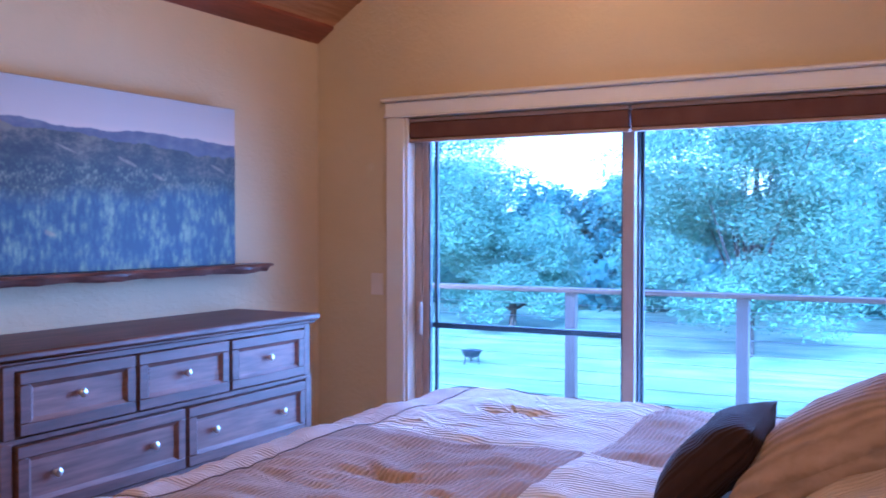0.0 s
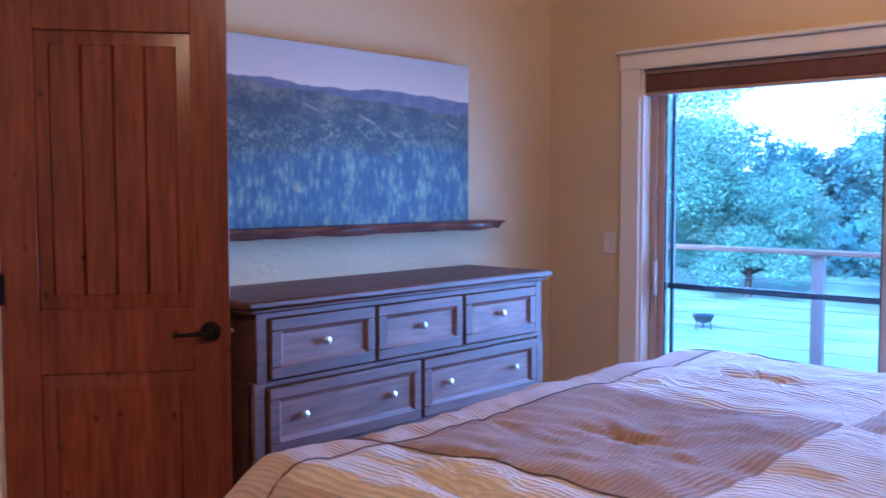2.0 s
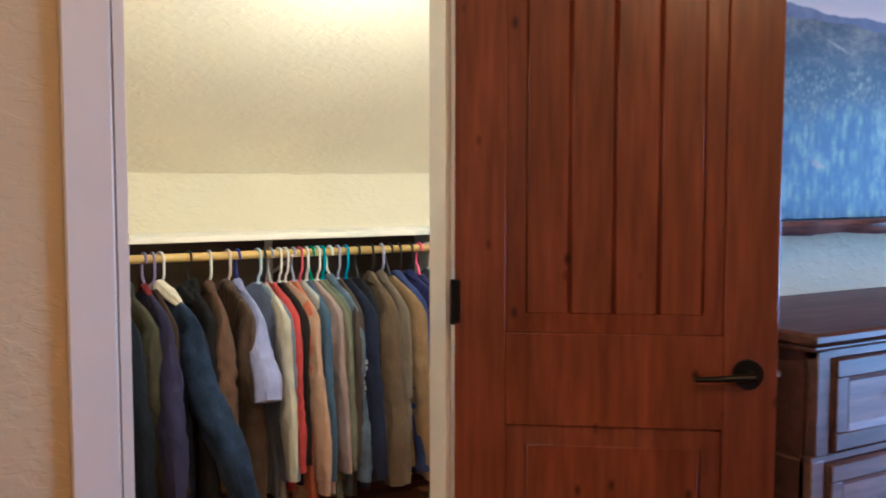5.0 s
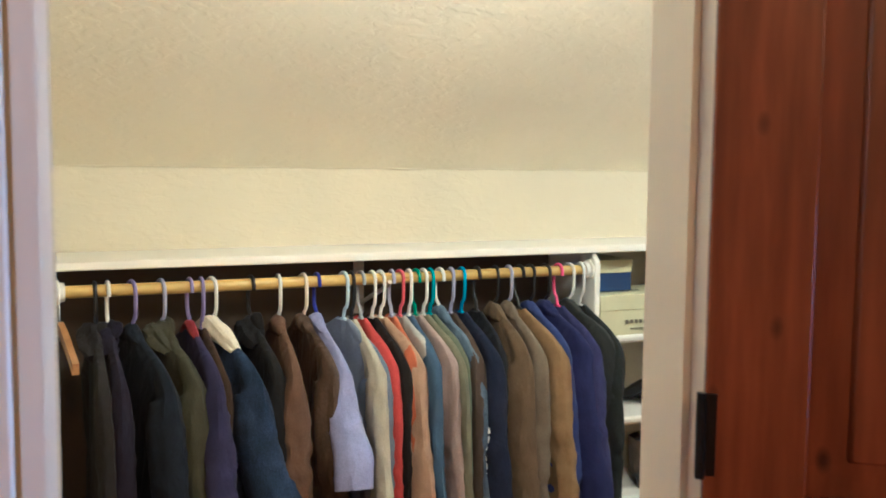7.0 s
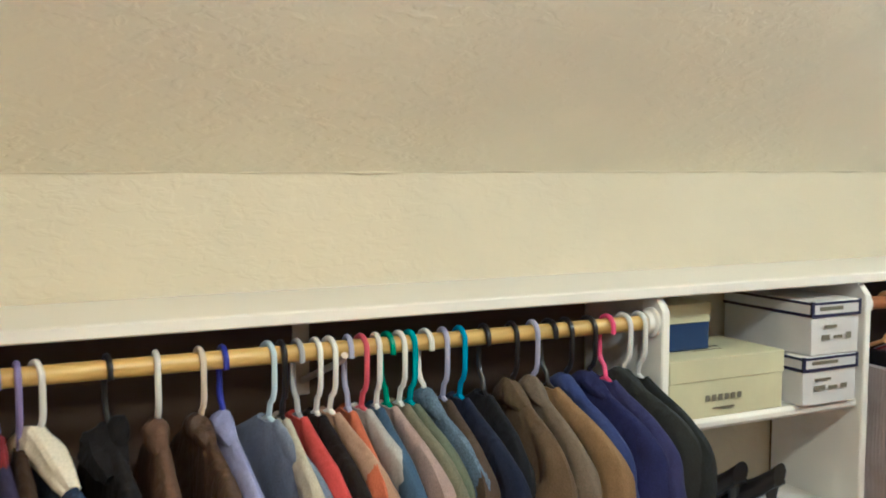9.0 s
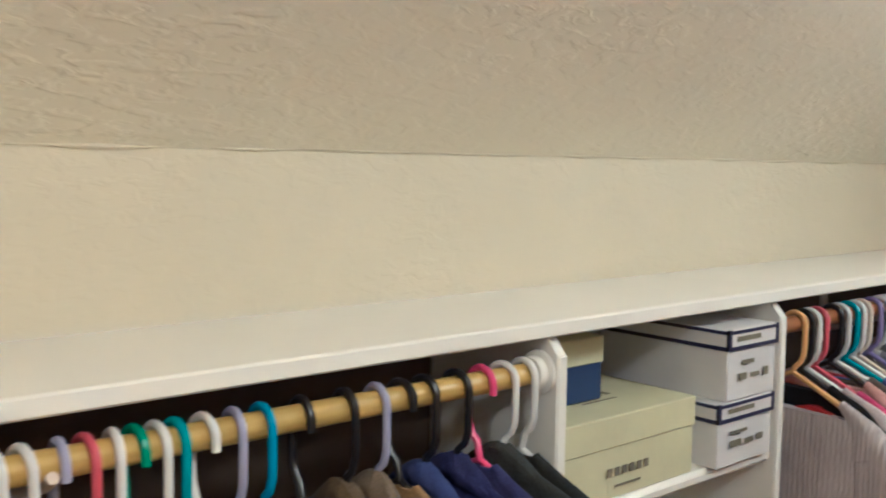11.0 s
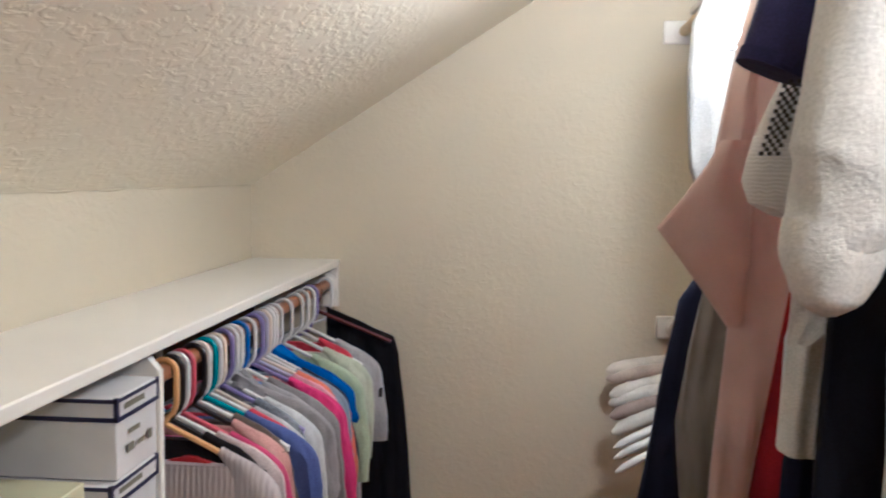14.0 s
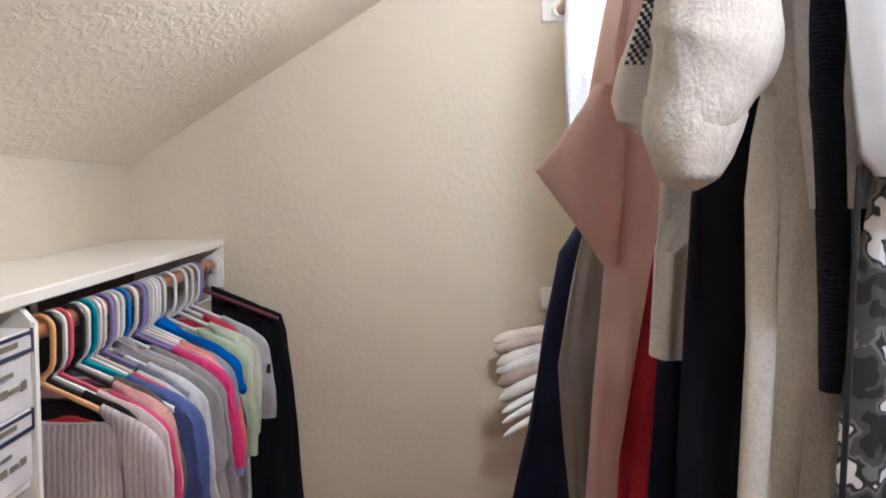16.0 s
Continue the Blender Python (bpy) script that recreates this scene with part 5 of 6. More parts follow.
SHIRTS = [
    (2.808, "orange", (0.56, 0.49, 0.48), "rib", "pale mauve rib-knit sweater on an orange hanger", dict(half=0.215, sleeve=0.55, length=0.62, name="sweater", neck=0.11, dip=0.028)),
    (2.838, "black", (0.015, 0.013, 0.015), "plain", "black T-shirt behind a mauve sweater", dict(half=0.17, neck=0.07)),
    (2.863, "white", (0.60, 0.50, 0.49), "plain", "sheer blush blouse on a white hanger", dict()),
    (2.893, "red", (0.50, 0.06, 0.16), "plain", "magenta top on a red hanger", dict(half=0.20)),
    (2.955, "black", (0.66, 0.38, 0.33), "plain", "salmon pink blouse on a black hanger", dict()),
    (2.983, "white", (0.13, 0.105, 0.09), "plain", "taupe shirt on a white hanger", dict()),
    (3.021, "teal", (0.10, 0.13, 0.36), "plain", "royal blue top on a teal hanger", dict(sleeve=0.5)),
    (3.052, "white", (0.55, 0.05, 0.08), "plain", "crimson top on a white hanger", dict(half=0.19)),
    (3.081, "cream", (0.56, 0.55, 0.57), "plain", "pale grey top on a cream hanger", dict(sleeve=0.5)),
    (3.130, "purple", (0.27, 0.29, 0.34), "denim", "heather slate shirt on a purple hanger", dict(sleeve=0.5)),
    (3.166, "white", (0.62, 0.62, 0.64), "plain", "white shirt on a white hanger", dict(sleeve=0.5)),
    (3.196, "white", (0.34, 0.32, 0.33), "plain", "grey hooded sweatshirt on a white hanger", dict(hood=True, sleeve=0.55, thick=0.030, sleeve_r=0.055, neck=0.05)),
    (3.240, "cobalt", (0.42, 0.40, 0.41), "plain", "light grey sweatshirt on a blue hanger", dict(sleeve=0.55, thick=0.028, neck=0.06)),
    (3.300, "white", (0.30, 0.28, 0.29), "plain", "mid-grey sweatshirt on a white hanger", dict(sleeve=0.55, thick=0.028, neck=0.06)),
    (3.359, "purple", (0.62, 0.04, 0.19), "plain", "hot pink shirt on a purple hanger", dict(half=0.215)),
    (3.395, "lavender", (0.72, 0.34, 0.42), "plain", "light pink shirt on a lavender hanger", dict(half=0.195)),
    (3.425, "cream", (0.75, 0.22, 0.13), "plain", "coral orange shirt on a cream hanger", dict(half=0.21)),
    (3.460, "white", (0.30, 0.36, 0.46), "plain", "washed blue shirt on a white hanger", dict()),
    (3.490, "white", (0.02, 0.028, 0.07), "plain", "navy shirt on a white hanger", dict()),
    (3.535, "white", (0.012, 0.11, 0.48), "plain", "bright blue polo shirt with a spread collar", dict(collar=((0.015, 0.12, 0.52), "plain", 0.034), half=0.205, neck=0.04, sleeve=0.10, length=0.3)),
    (3.640, "white", (0.50, 0.58, 0.40), "plain", "pale green shirt on a white hanger", dict(half=0.215)),
    (3.757, "white", (0.58, 0.62, 0.48), "plain", "pale sage shirt on a white hanger", dict(half=0.21)),
    (3.830, "white", (0.55, 0.05, 0.08), "plain", "crimson top on a white hanger", dict(half=0.16)),
    (3.905, "white", (0.50, 0.50, 0.52), "plain", "light grey shirt with a small dark sleeve patch", dict(half=0.215, sleeve=0.25, badge=(0.03, 0.03, 0.04))),
]
for k, (y, hc, col, weave, lab, kw) in enumerate(SHIRTS):
    tilt = random.Random(k * 11 + 3).uniform(-7, 6)
    hanger(y, hc, RODX, RODZ, tilt, 0.185, 0.0056, 0.088, lift=0.013)
    args = dict(length=0.60 + 0.08 * random.Random(k).random(), half=0.170 + 0.055 * random.Random(k + 9).random(), thick=0.018, neck=0.08 + 0.02 * random.Random(k + 19).random(), slope=0.475, dip=0.012, lift=0.013,
                sleeve=0.17 + 0.12 * random.Random(k + 3).random(), sleeve_r=0.044, flare=0.02, name="shirt", category="shirt", group="shirts on the rod")
    args.update(kw)
    worn = garment(y, RODX, RODZ, col, weave, lab, seed=k * 9 + 400, tilt=tilt, **args)
    if lab.startswith("black T-shirt"):
        bm = loft(bmesh.new(), [[(0.045 + q * 0.045 * math.cos(a) * (1 + 0.3 * math.sin(5 * a)), yy, -0.178 + q * 0.02 * math.sin(a)) for a in (2 * math.pi * i / 20 for i in range(20))] for q, yy in ((1.0, -0.010), (1.0, -0.0235), (0.9, -0.0245))])
        part("print", bm, cloth((0.45, 0.03, 0.03)), worn, "red printed motif")
hanger(3.945, "purple", RODX, RODZ, 2)
hanger(4.15, "white", RODX, RODZ, 3, 0.205, 0.0048)


def drape(name, y, rows, thick, mat, label, seed, group="clothes on the high rod", category="garment", hang=True, fold=0.021, colour="white", y_lean=0.0, extra=(), half=0.07, slant=0.0):
    """Hanging cloth: rows of height, near edge and far edge across the rod."""
    g = thing(name, pose(0, y, 0), label, category, group)
    rings = []
    fine = []
    for (z0, a0, b0), (z1, a1, b1) in zip(rows, rows[1:]):
        n = max(2, int(abs(z1 - z0) / 0.045))
        fine += [(z0 + (z1 - z0) * k / n, a0 + (a1 - a0) * k / n, b0 + (b1 - b0) * k / n) for k in range(n)]
    fine.append(rows[-1])
    ztop = fine[0][0]
    for z, a, b in fine:
        q = min(1.0, (ztop - z) / 0.12 + 0.35)
        rings.append(ring((a + b) / 2, y_lean * (ztop - z), z, abs(b - a) / 2, thick * q, 60, seed, fold * q, 2.3, slant * max(0.0, 1 - (ztop - z) / 0.35)))
    part("body", loft(bmesh.new(), rings), mat, g)
    for nm, bm, m2, lab in extra:
        part(nm, bm, m2, g, lab)
    if hang:
        hanger(y, colour, UX, UZ, random.Random(seed).uniform(-4, 4), half)
    return g


XR = -3.76
# trousers and black suit at the end of the shirt rod
drape("trousers", 4.06, [(0.975, -5.03, -4.815), (0.92, -5.03, -4.80), (0.6, -5.02, -4.77), (0.31, -5.02, -4.75), (0.12, -5.02, -4.745)], 0.022, cloth((0.008, 0.008, 0.011)),
      "black trousers folded over a red-brown hanger at the end wall", 71, "shirts on the rod", "trousers", hang=False, slant=-0.42)
bm = tube(bmesh.new(), [(-0.015, 0, 0.02), (0.0, 0, 0.022), (0.018, 0, 0.006), (0.01, 0, -0.03), (0, 0, -0.06), (0, 0, -0.075)], 0.002, 6)
tube(bm, [(-0.01, -0.004, -0.056), (0.10, -0.004, -0.098), (0.235, -0.004, -0.152)], 0.006, 8)
solid("skirt_hanger", bm, material("maroon_plastic", (0.10, 0.014, 0.02), None, 0.35, 5, bump=0), "dark red clip hanger holding trousers on the rod", "hanger", "clothes hangers", m=pose(RODX, 4.034, RODZ - 0.004))

WHITE = (0.74, 0.72, 0.68)
drape("garment_bag", 3.5, [(1.868, -3.99, XR), (1.80, -4.02, XR), (1.70, -4.026, XR), (1.57, -4.02, XR), (1.46, -4.012, XR), (1.38, -3.985, XR), (1.33, -3.95, XR)], 0.05, cloth((0.44, 0.43, 0.41)), "white blouse under a crinkled white cover", 81, fold=0.03, half=0.06)
drape("long_skirt", 3.15, [(1.865, -3.90, XR), (1.75, -3.91, XR), (1.45, -3.93, XR), (1.27, -4.03, XR), (1.18, -4.085, XR), (0.99, -4.12, XR), (0.81, -4.15, XR), (0.64, -4.187, XR), (0.35, -4.21, XR)], 0.03, cloth((0.012, 0.013, 0.03)), "long navy black dress with a flared hem", 82)
drape("sheer_scarf", 3.02, [(1.80, -3.97, -3.9), (1.22, -4.061, -3.95), (1.11, -4.083, -3.95), (0.96, -4.105, -3.96), (0.79, -4.093, -3.97), (0.60, -4.075, -3.98)], 0.02, cloth((0.24, 0.225, 0.20), "satin"), "grey-beige sheer wrap hanging beside a navy dress", 83)
gown = drape("gown", 2.86, [(1.865, -3.99, XR), (1.66, -4.044, XR), (1.45, -4.084, XR), (1.35, -4.078, XR), (1.2, -4.041, XR), (1.04, -4.055, XR), (0.75, -4.074, XR), (0.45, -4.085, XR)], 0.032, cloth((0.62, 0.46, 0.39), "satin"), "long dusty pink satin gown with a folded sash", 84)
bm = loft(bmesh.new(), [ring((a + b) / 2, -0.05 - 0.01 * math.sin(z * 9), z, abs(b - a) / 2, 0.014, 24, 5, 0.006, 2.0)
                        for z, a, b in ((1.50, -4.075, -4.03), (1.46, -4.097, -4.03), (1.40, -4.137, -4.02), (1.35, -4.178, -4.02), (1.30, -4.141, -4.02), (1.24, -4.096, -4.025), (1.18, -4.055, -4.03))])
part("sash", bm, cloth((0.66, 0.48, 0.40), "satin"), gown, "stiff folded pink satin sash")
navy = drape("polo_shirt", 2.28, [(1.83, -3.98, -3.9), (1.75, -4.0, XR), (1.5, -4.0, XR), (1.3, -3.99, XR)], 0.03, cloth((0.035, 0.033, 0.10)), "navy polo shirt with a black ribbon edge", 85)
SLEEVE_NAVY = [(-4.075, -0.01, 1.74, 0.050, 0.04), (-4.088, -0.015, 1.68, 0.048, 0.042), (-4.104, -0.02, 1.62, 0.044, 0.042), (-4.128, -0.02, 1.560, 0.040, 0.040)]
part("sleeve", limb(SLEEVE_NAVY, -1, 22, 26, 3, 0.004, 0.003, 0.0), cloth((0.035, 0.033, 0.10)), navy)
part("sleeve_hem", limb([(-4.124, -0.02, 1.570, 0.0415, 0.0415), (-4.130, -0.02, 1.555, 0.0415, 0.0415)], -1, 4, 26, 3, 0.002, 0.0, 0.0), cloth((0.028, 0.027, 0.085)), navy, "stitched navy hem")
for k in range(18):
    for q in range(5):
        if (k + q) % 2 == 0:
            part("ribbon", abox(-4.146 + 0.0014 * k + 0.0045 * q, -4.1417 + 0.0014 * k + 0.0045 * q, -0.050, -0.046, 1.462 + k * 0.0046, 1.4664 + k * 0.0046), cloth((0.05, 0.05, 0.06)), navy, "black and grey checked ribbon")
drape("red_dress", 2.56, [(1.83, -3.97, -3.9), (1.7, -4.0, XR), (1.3, -4.016, XR), (1.24, -4.027, XR), (1.1, -4.051, XR), (0.9, -4.079, XR), (0.5, -4.10, XR)], 0.024, cloth((0.46, 0.025, 0.03)), "long bright red dress between pale garments", 86)
drape("navy_skirt", 2.44, [(1.83, -3.98, -3.9), (1.4, -4.0, XR), (1.2, -4.035, XR), (1.1, -4.050, XR), (0.9, -4.060, XR), (0.5, -4.07, XR)], 0.02, cloth((0.012, 0.014, 0.035)), "dark navy skirt hanging behind white trousers", 95)
drape("white_trousers", 2.33, [(1.83, -3.98, -3.9), (1.5, -4.07, XR), (1.32, -4.080, XR), (1.24, -4.083, -4.030), (1.15, -4.087, -4.042), (1.105, -4.088, -4.045)], 0.018, cloth(WHITE), "off-white trousers with a straight hem", 87)
robe2 = drape("seersucker_robe", 2.40, [(1.83, -3.98, -3.9), (1.7, -4.05, XR), (1.5, -4.02, XR), (1.2, -4.0, XR)], 0.025, cloth(WHITE, "check"), "white seersucker robe with wide cuffs", 88)
part("sleeve", loft(bmesh.new(), [ring(cx, -0.03, z, hx, 0.036, 30, 8, 0.008, 2.2, -0.25) for z, cx, hx in ((1.72, -4.015, 0.055), (1.64, -4.022, 0.053), (1.57, -4.028, 0.052), (1.535, -4.04, 0.054), (1.50, -4.054, 0.056), (1.47, -4.064, 0.057))]), cloth((0.70, 0.68, 0.64), "fleece"), robe2, "white terry sleeve")
part("cuff", loft(bmesh.new(), [ring(cx, -0.03, z, hx, 0.038, 30, 8, 0.006, 2.2, -0.25) for z, cx, hx in ((1.475, -4.063, 0.058), (1.45, -4.070, 0.058), (1.42, -4.078, 0.056), (1.395, -4.078, 0.047), (1.385, -4.07, 0.03))]), cloth((0.70, 0.68, 0.64), "waffle"), robe2, "stitched white cuff")
drape("black_dress", 2.17, [(1.83, -3.98, -3.9), (1.6, -4.04, XR), (1.43, -4.064, XR), (1.31, -4.089, XR), (1.16, -4.093, XR), (0.98, -4.097, XR), (0.5, -4.10, XR)], 0.022, cloth((0.009, 0.010, 0.016)), "long plain black dress", 89)
sweater = drape("white_sweater", 2.06, [(1.83, -3.98, -3.9), (1.7, -4.03, XR), (1.5, -4.02, XR), (1.3, -4.0, XR)], 0.025, cloth((0.58, 0.57, 0.55), "fleece"), "thick white textured sweater with a hanging sleeve", 90)
TERRY = [(-4.100, -0.045, 1.72, 0.044, 0.05), (-4.106, -0.045, 1.62, 0.041, 0.05), (-4.109, -0.045, 1.55, 0.046, 0.05), (-4.108, -0.047, 1.49, 0.056, 0.05), (-4.109, -0.048, 1.453, 0.060, 0.048),
         (-4.121, -0.046, 1.415, 0.049, 0.045), (-4.131, -0.044, 1.380, 0.042, 0.040)]
part("sleeve", limb(TERRY, 1, 46, 40, 14, 0.005, 0.0035, 0.0, 0.8), cloth((0.72, 0.70, 0.66), "fleece"), sweater, "thick white terry sleeve")
CUFF = [(-4.127, -0.045, 1.396, 0.0475, 0.043), (-4.132, -0.045, 1.368, 0.043, 0.040), (-4.134, -0.045, 1.345, 0.035, 0.034), (-4.135, -0.045, 1.326, 0.022, 0.026), (-4.135, -0.045, 1.318, 0.008, 0.012)]
part("cuff", limb(CUFF, 1, 18, 36, 15, 0.003, 0.002, 0.0), cloth((0.74, 0.72, 0.68), "fleece"), sweater, "stitched waffle-knit cuff")
coat = drape("white_coat", 2.13, [(1.83, -3.98, -3.9), (1.6, -4.02, XR), (1.5, -4.026, XR), (1.40, -4.02, XR), (1.28, -4.004, XR), (1.16, -4.011, XR), (1.0, -4.023, XR), (0.7, -4.03, XR)], 0.02, cloth((0.78, 0.75, 0.68), "fleece"), "long ivory boucle coat with soft folds", 91, fold=0.03)
part("lapel", loft(bmesh.new(), [ring((a + b) / 2, -0.03, z, abs(b - a) / 2, 0.010, 16, 2, 0.002) for z, a, b in ((1.41, -4.036, -4.02), (1.37, -4.044, -4.02), (1.31, -4.050, -4.015), (1.17, -4.046, -4.015), (1.0, -4.052, -4.02), (0.8, -4.055, -4.03))]), cloth((0.68, 0.65, 0.58), "fleece"), coat, "turned ivory front edge")
cardigan = drape("black_cardigan", 2.06, [(1.83, -3.98, -3.9), (1.6, -3.98, XR), (1.2, -3.94, XR), (1.0, -3.93, XR)], 0.012, cloth((0.012, 0.013, 0.024), "rib"), "black rib-knit cardigan on a hanger", 92)
KNIT = [(-3.990, -0.01, 1.72, 0.020, 0.018), (-3.990, -0.01, 1.60, 0.0195, 0.018), (-3.990, -0.01, 1.50, 0.0185, 0.018), (-3.988, -0.01, 1.42, 0.0175, 0.017), (-3.981, -0.01, 1.30, 0.0155, 0.016), (-3.975, -0.01, 1.12, 0.014, 0.015)]
part("sleeve", limb(KNIT, 1, 50, 22, 6, 0.003, 0.002, 0.0), cloth((0.012, 0.013, 0.026), "cable"), cardigan, "chunky ribbed black sleeve")
PUFF = [(-4.030, -0.02, 1.70, 0.026, 0.024), (-4.040, -0.02, 1.62, 0.025, 0.024), (-4.043, -0.02, 1.575, 0.024, 0.024), (-4.043, -0.02, 1.548, 0.019, 0.020), (-4.042, -0.02, 1.538, 0.009, 0.012)]
part("cuff", limb(PUFF, 1, 24, 22, 9, 0.003, 0.002, 0.0), cloth((0.012, 0.013, 0.026), "cable"), cardigan, "turned black knit cuff")


def blotched():
    m = material("blotched_print", (0.66, 0.66, 0.67), (0.014, 0.014, 0.017), 0.8, 30, bump=0.2, big=0.1, detail=1.5)
    ramp = m.node_tree.nodes["Color Ramp"].color_ramp
    ramp.interpolation = 'CONSTANT'
    e = ramp.elements
    e[0].position, e[1].position = 0.0, 0.60
    for p, c in ((0.45, 0.06), (0.52, 0.15), (0.56, 0.02)):
        e.new(p).color = (c, c, c, 1)
    return m


drape("printed_dress", 2.0, [(1.83, -3.98, -3.9), (1.5, -3.95, XR), (1.35, -3.965, XR), (1.23, -3.978, XR), (1.12, -3.989, XR), (1.0, -3.993, XR), (0.6, -3.995, XR)], 0.012, blotched(), "black and white blotch-printed dress", 93)
drape("satin_blouse", 1.955, [(1.83, -3.98, -3.9), (1.6, -4.0, XR), (1.486, -4.018, XR), (1.41, -4.010, XR), (1.349, -4.001, XR), (1.33, -3.985, XR)], 0.014, cloth((0.52, 0.52, 0.54), "satin"), "glossy white satin blouse", 94, fold=0.008)
bm = tube(bmesh.new(), [(-3.995, 0.0, 1.34), (-3.998, -0.002, 1.28), (-4.0, -0.002, 1.2), (-4.005, 0.0, 1.0)], 0.003, 6)
solid("cord_belt", bm, cloth(BLACK, "satin"), "thin black cord hanging from a blouse", "belt", m=pose(0, 1.965, 0))

# padded and empty hangers on the low rod
for k in range(9):
    y = 4.14 - k * 0.052
    pad = k < 6
    col = ((0.72, 0.65, 0.56), (0.56, 0.46, 0.38), (0.70, 0.66, 0.60), (0.72, 0.69, 0.64), (0.42, 0.34, 0.30), (0.70, 0.68, 0.62))[k % 6]
    hg = thing("padded_hanger" if pad else "plastic_hanger", pose(-3.93, y, 0.955, 0, 0, random.Random(k).uniform(-10, 10)), "quilted satin padded hanger, empty on the low rod" if pad else "bare white plastic hanger on the low rod", "hanger", "empty hangers")
    pts = [(0.02 * math.cos(a), 0, 0.0205 * math.sin(a)) for a in (math.radians(-20 + 22 * j) for j in range(11))] + [(-0.004, 0, -0.03), (0, 0, -0.085)]
    part("hook", tube(bmesh.new(), pts, 0.0017, 6), M_NICKEL, hg, "steel hook")
    dz = -0.075 - 0.026 * k
    rings = []
    for j in range(25):
        q = -1 + 2 * j / 24
        r = (0.024 if pad else 0.013) * (max(0.05, 1 - abs(q) ** 14) ** 0.5) * (1 + 0.06 * math.sin(j * 2.6))
        cx, cz = 0.222 * q, dz * (0.62 + 0.38 * abs(q) ** 1.4) - 0.05
        rings.append([(cx, r * math.cos(a), cz + r * math.sin(a)) for a in (2 * math.pi * i / 12 for i in range(12))])
    part("hanger_body", loft(bmesh.new(), rings), cloth(col) if pad else M_HANGER["white"], hg)
    part("neck", tube(bmesh.new(), [(0, 0, -0.08), (0, 0, dz * 0.62 - 0.05)], 0.004, 6), M_NICKEL, hg)

# ---- boxes and shoes in the cubby ----
M_BOX_W = material("white_card", (0.72, 0.70, 0.70), None, 0.6, 6, bump=0.05, big=0.06)
M_BOX_N = material("navy_card", (0.022, 0.022, 0.075), None, 0.5, 6, bump=0.05)
M_BOX_Y = material("pale_yellow_card", (0.66, 0.63, 0.40), None, 0.6, 6, bump=0.05, big=0.06)
M_BOX_B = material("blue_card", (0.02, 0.05, 0.17), None, 0.5, 6, bump=0.05)
M_INK = material("grey_ink", (0.22, 0.20, 0.14), None, 0.7, 20, bump=0)


def carton(name, x0, x1, y0, y1, z0, z1, lid_h, body, lid, label, trim=None, marks=None, m_tilt=0.0, band=None):
    w, d = (y1 - y0) / 2, x1 - x0
    g = thing(name, pose(x1, (y0 + y1) / 2, z0, 0, 0, m_tilt), label, "box", "boxes in the cubby")
    h = z1 - z0
    part("base", abox(-d, -0.002, -w + 0.002, w - 0.002, 0, h - lid_h + 0.002, 0.0015, 1), body, g)
    ld = part("lid", abox(-d - 0.001, 0.001, -w, w, h - lid_h, h, 0.002, 1), lid, g)
    if trim:
        for a, b in ((h - lid_h - 0.001, h - lid_h + 0.006), (h - 0.008, h - 0.002)):
            part("edge_band", abox(-d - 0.002, 0.002, -w - 0.001, w + 0.001, a, b), trim, ld, "dark navy edge band")
        for s in (-1, 1):
            part("corner_band", abox(-0.004, 0.0022, s * (w - 0.003) - 0.004, s * (w - 0.003) + 0.004, h - lid_h, h), trim, ld, "dark navy corner band")
    if marks:
        for k, (a, b, c, e) in enumerate(marks):
            part("print", abox(0.0018, 0.0026, -w + a * 2 * w, -w + b * 2 * w, c * h, e * h), M_INK, g, "small grey printing")
    return g


S1 = 0.8525
carton("shoe_box", -5.30, -5.012, 2.488, 2.664, S1 - 0.004 + 0.004, S1 + 0.116, 0.034, M_BOX_W, M_BOX_W, "white shoe box with navy lid edges, under another", M_BOX_N,
       [(0.15, 0.62, 0.83, 0.90), (0.2, 0.4, 0.30, 0.40), (0.46, 0.62, 0.30, 0.38), (0.68, 0.8, 0.30, 0.40), (0.2, 0.5, 0.5, 0.55)])
carton("shoe_box", -5.30, -5.010, 2.508, 2.666, S1 + 0.1175, S1 + 0.245, 0.036, M_BOX_W, M_BOX_W, "white shoe box with navy lid edges, on top of another", M_BOX_N,
       [(0.15, 0.62, 0.83, 0.90), (0.2, 0.36, 0.28, 0.38), (0.44, 0.62, 0.30, 0.36), (0.70, 0.8, 0.28, 0.40), (0.25, 0.5, 0.5, 0.56)])
yb = carton("gift_box", -5.25, -5.035, 2.118, 2.452, S1 - 0.0, S1 + 0.135, 0.052, M_BOX_Y, M_BOX_Y, "pale yellow card box with grey printing on its side", None,
            [(0.30, 0.335, 0.28, 0.38), (0.355, 0.39, 0.28, 0.38), (0.41, 0.445, 0.28, 0.38), (0.465, 0.50, 0.28, 0.38), (0.52, 0.555, 0.28, 0.38), (0.575, 0.61, 0.28, 0.38), (0.36, 0.55, 0.14, 0.17)])
for k in range(6):
    part("print", abox(-0.115, -0.098, -0.06 + k * 0.021, -0.047 + k * 0.021, 0.1352, 0.1358), M_INK, yb, "small grey printing")
part("print", abox(-0.078, -0.074, -0.04, 0.045, 0.1352, 0.1358), M_INK, yb, "small grey printing")
carton("blue_box", -5.305, -5.115, 2.112, 2.300, S1 + 0.137, S1 + 0.245, 0.045, M_BOX_B, M_BOX_Y, "blue card box with a pale lid, lying on a yellow box", None)


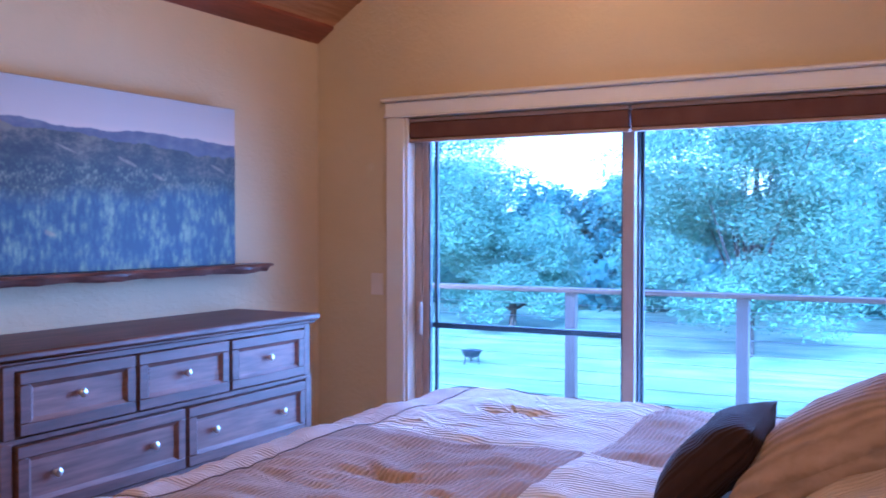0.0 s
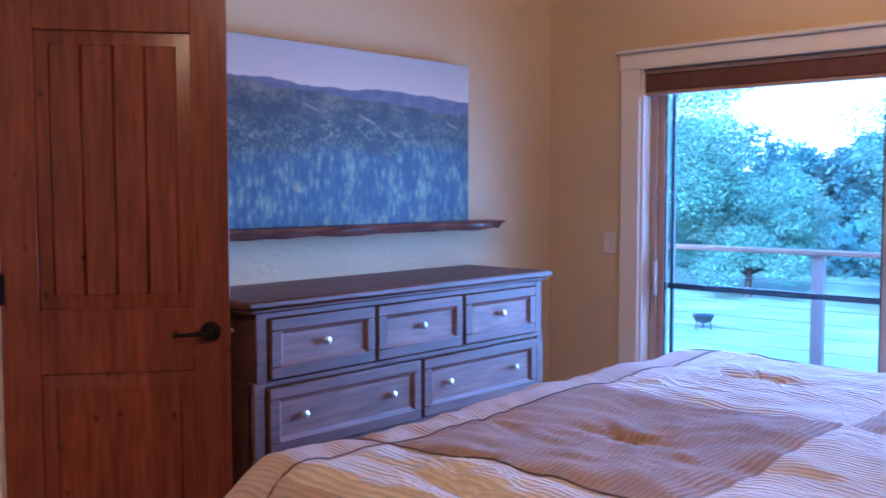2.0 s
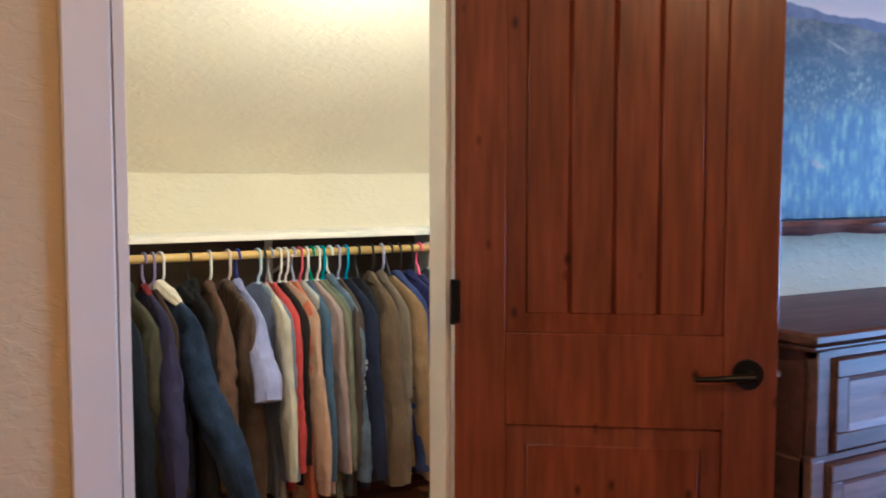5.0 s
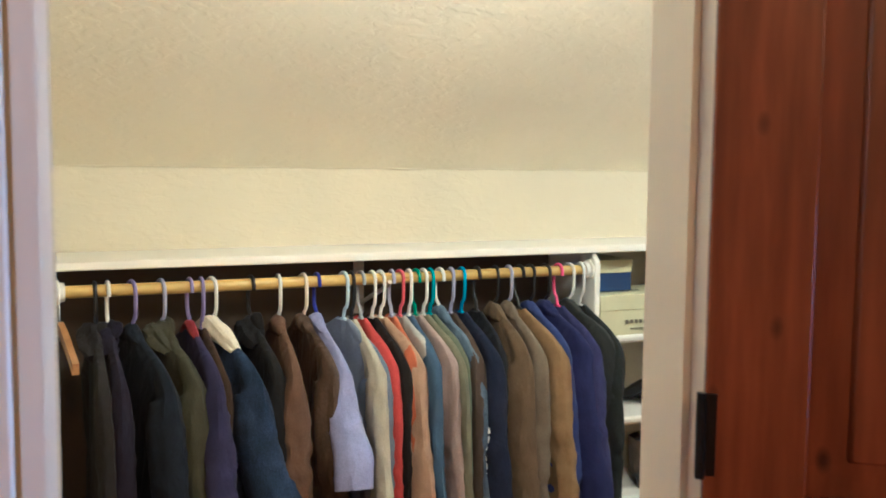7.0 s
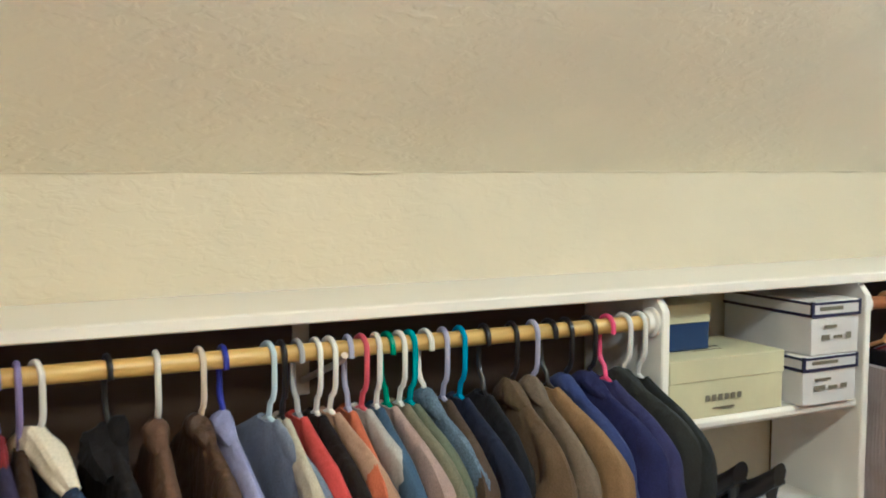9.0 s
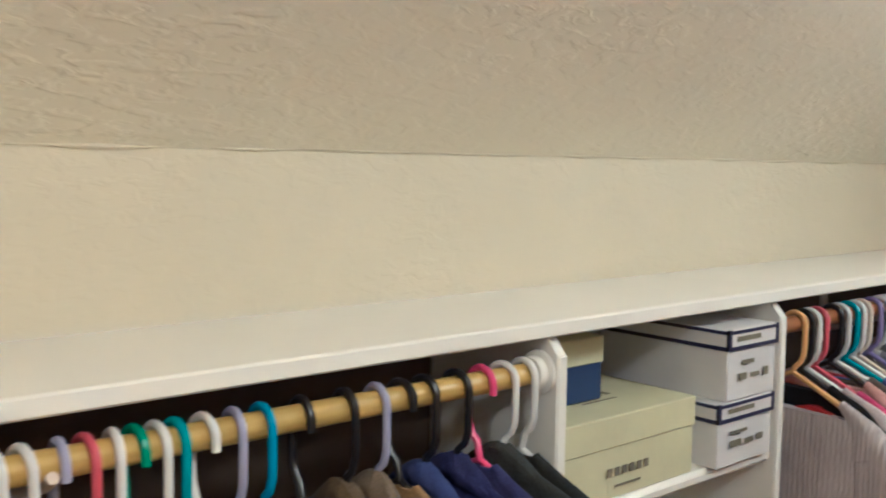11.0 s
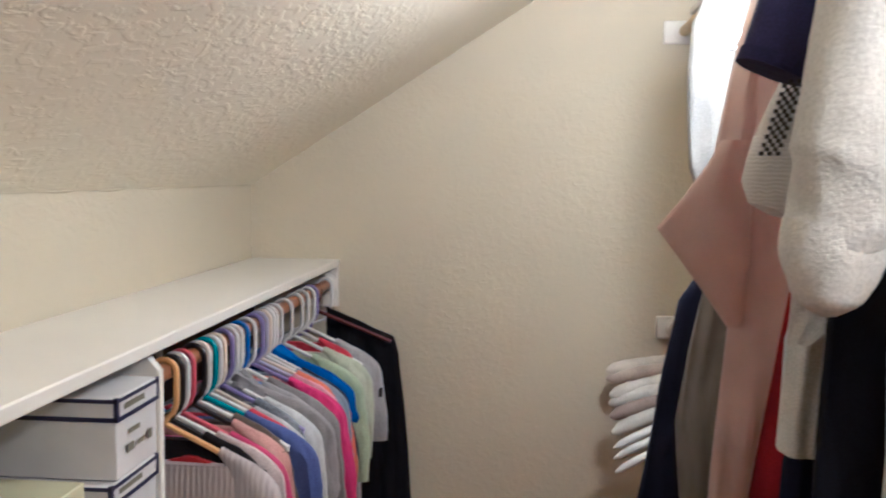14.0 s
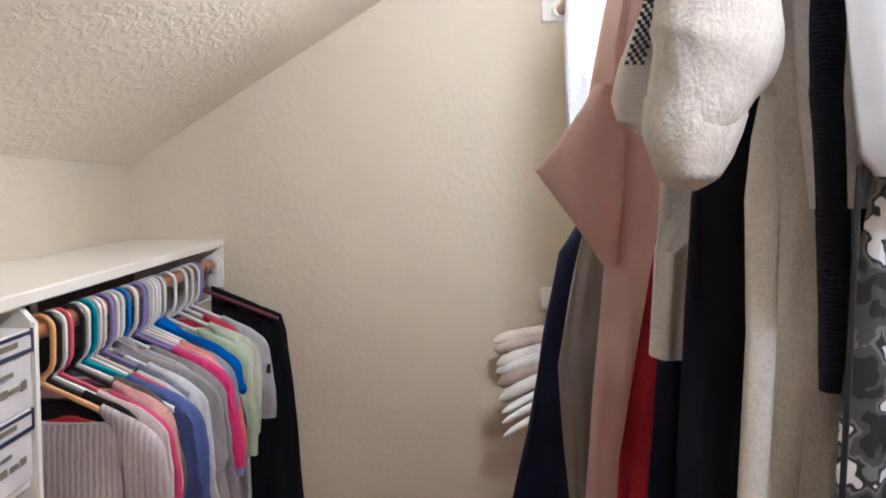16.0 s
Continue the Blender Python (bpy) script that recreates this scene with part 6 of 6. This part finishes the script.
def shoe(x, y, z, size, heel, mat, label, yaw, boot=0.0):
    """Toe towards -x before the turn; heel towards the viewer."""
    g = thing("ankle_boot" if boot else "pump", pose(x, y, z, 0, 0, yaw), label, "shoe", "shoes in the cubby")
    L = size
    rings = []
    for k in range(15):
        q = k / 14                       # 0 heel, 1 toe
        cx = -L * q
        lift = heel * max(0.0, 1 - q / 0.62) ** 1.5
        w = 0.026 + 0.014 * math.sin(math.pi * min(1, q * 1.05)) - 0.022 * max(0, q - 0.8) / 0.2
        h = (0.055 if q < 0.45 else 0.055 - 0.045 * (q - 0.45) / 0.55) if not boot else (0.06 if q < 0.4 else 0.06 - 0.03 * (q - 0.4) / 0.6)
        rings.append([(cx, w * math.cos(a), lift + 0.006 + h * 0.5 + h * 0.5 * math.sin(a)) for a in (2 * math.pi * j / 14 for j in range(14))])
    part("upper", loft(bmesh.new(), rings), mat, g)
    part("sole", loft(bmesh.new(), [[(r[0][0], y_, min(p[2] for p in r) - d) for y_, d in ((-0.024, 0.001), (0.024, 0.001), (0.024, -0.008), (-0.024, -0.008))] for r in rings]), M_DARK, g)
    part("heel", loft(bmesh.new(), [[(-0.022 + r_ * math.cos(a) * 0.9, r_ * math.sin(a), zz) for a in (2 * math.pi * j / 10 for j in range(10))] for r_, zz in ((0.010, 0.0), (0.009 + 0.004 * (boot > 0), heel * 0.4), (0.022, heel + 0.012))]), M_DARK, g)
    if boot:
        rg = []
        for k in range(8):
            q = k / 7
            rr = 0.040 + 0.006 * q
            rg.append([(-0.055 + rr * 1.25 * math.cos(a), rr * math.sin(a), heel + 0.03 + boot * q + 0.004 * math.sin(3 * a + q * 5)) for a in (2 * math.pi * j / 16 for j in range(16))])
        part("shaft", loft(bmesh.new(), rg, cap=False), mat, g)
        part("lining", loft(bmesh.new(), [[(p[0] * 0.93 - 0.004, p[1] * 0.9, p[2] - 0.001) for p in r] for r in rg], cap=True), cloth(BLACK), g)
    return g


M_SHOE = material("black_suede", (0.010, 0.009, 0.010), None, 0.6, 20, bump=0.2)
M_BOOT = material("taupe_suede", (0.13, 0.095, 0.072), (0.08, 0.058, 0.045), 0.85, 22, bump=0.4)
shoe(-5.11, 2.40, 0.5725, 0.20, 0.075, M_SHOE, "black high-heeled pump standing on the white shelf", 6)
shoe(-5.06, 2.475, 0.5725, 0.20, 0.075, M_SHOE, "black high-heeled pump standing on the white shelf", 12)
shoe(-5.075, 2.33, 0.2955, 0.21, 0.045, M_BOOT, "taupe suede ankle boot on the lower shelf", -34, 0.10)
shoe(-5.07, 2.50, 0.2955, 0.21, 0.045, M_BOOT, "taupe suede ankle boot on the lower shelf", -42, 0.10)

# dark shoes and bags on the closet floor under the coats
rnd = random.Random(5)
for k in range(4):
    shoe(-5.1 + rnd.uniform(-0.05, 0.03), 0.66 + k * 0.20, 0.0, 0.24, 0.012, M_SHOE, "dark shoe on the closet floor under the coats", 180 + rnd.uniform(-15, 15), 0.06)

# ---- floor planks ----
pl = mesh_of("plank", abox(-0.0405, 0.0405, -0.6, 0.6, -0.0125, 0.0, 0.0012, 1), M_FLOOR)
count = 0
for par, x0, x1, y0, y1 in ((closet_floor, KX + 0.05, WI, SY, EY), (floor, WI, -1.9, 0.0, 4.0)):
    x = x0
    while x < x1 - 0.03:
        off = (count * 0.437) % 1.2
        y = y0 - off + 0.6
        while y - 0.6 < y1:
            a, b = max(y - 0.6, y0), min(y + 0.6, y1)
            if b - a > 0.15:
                ob = new("plank", pl)
                ob.parent = par
                ob.matrix_world = Matrix.Translation((x + 0.041, (a + b) / 2, 0.0)) @ Matrix.Diagonal((1, (b - a) / 1.2, 1, 1))
                count += 1
            y += 1.202
        x += 0.082
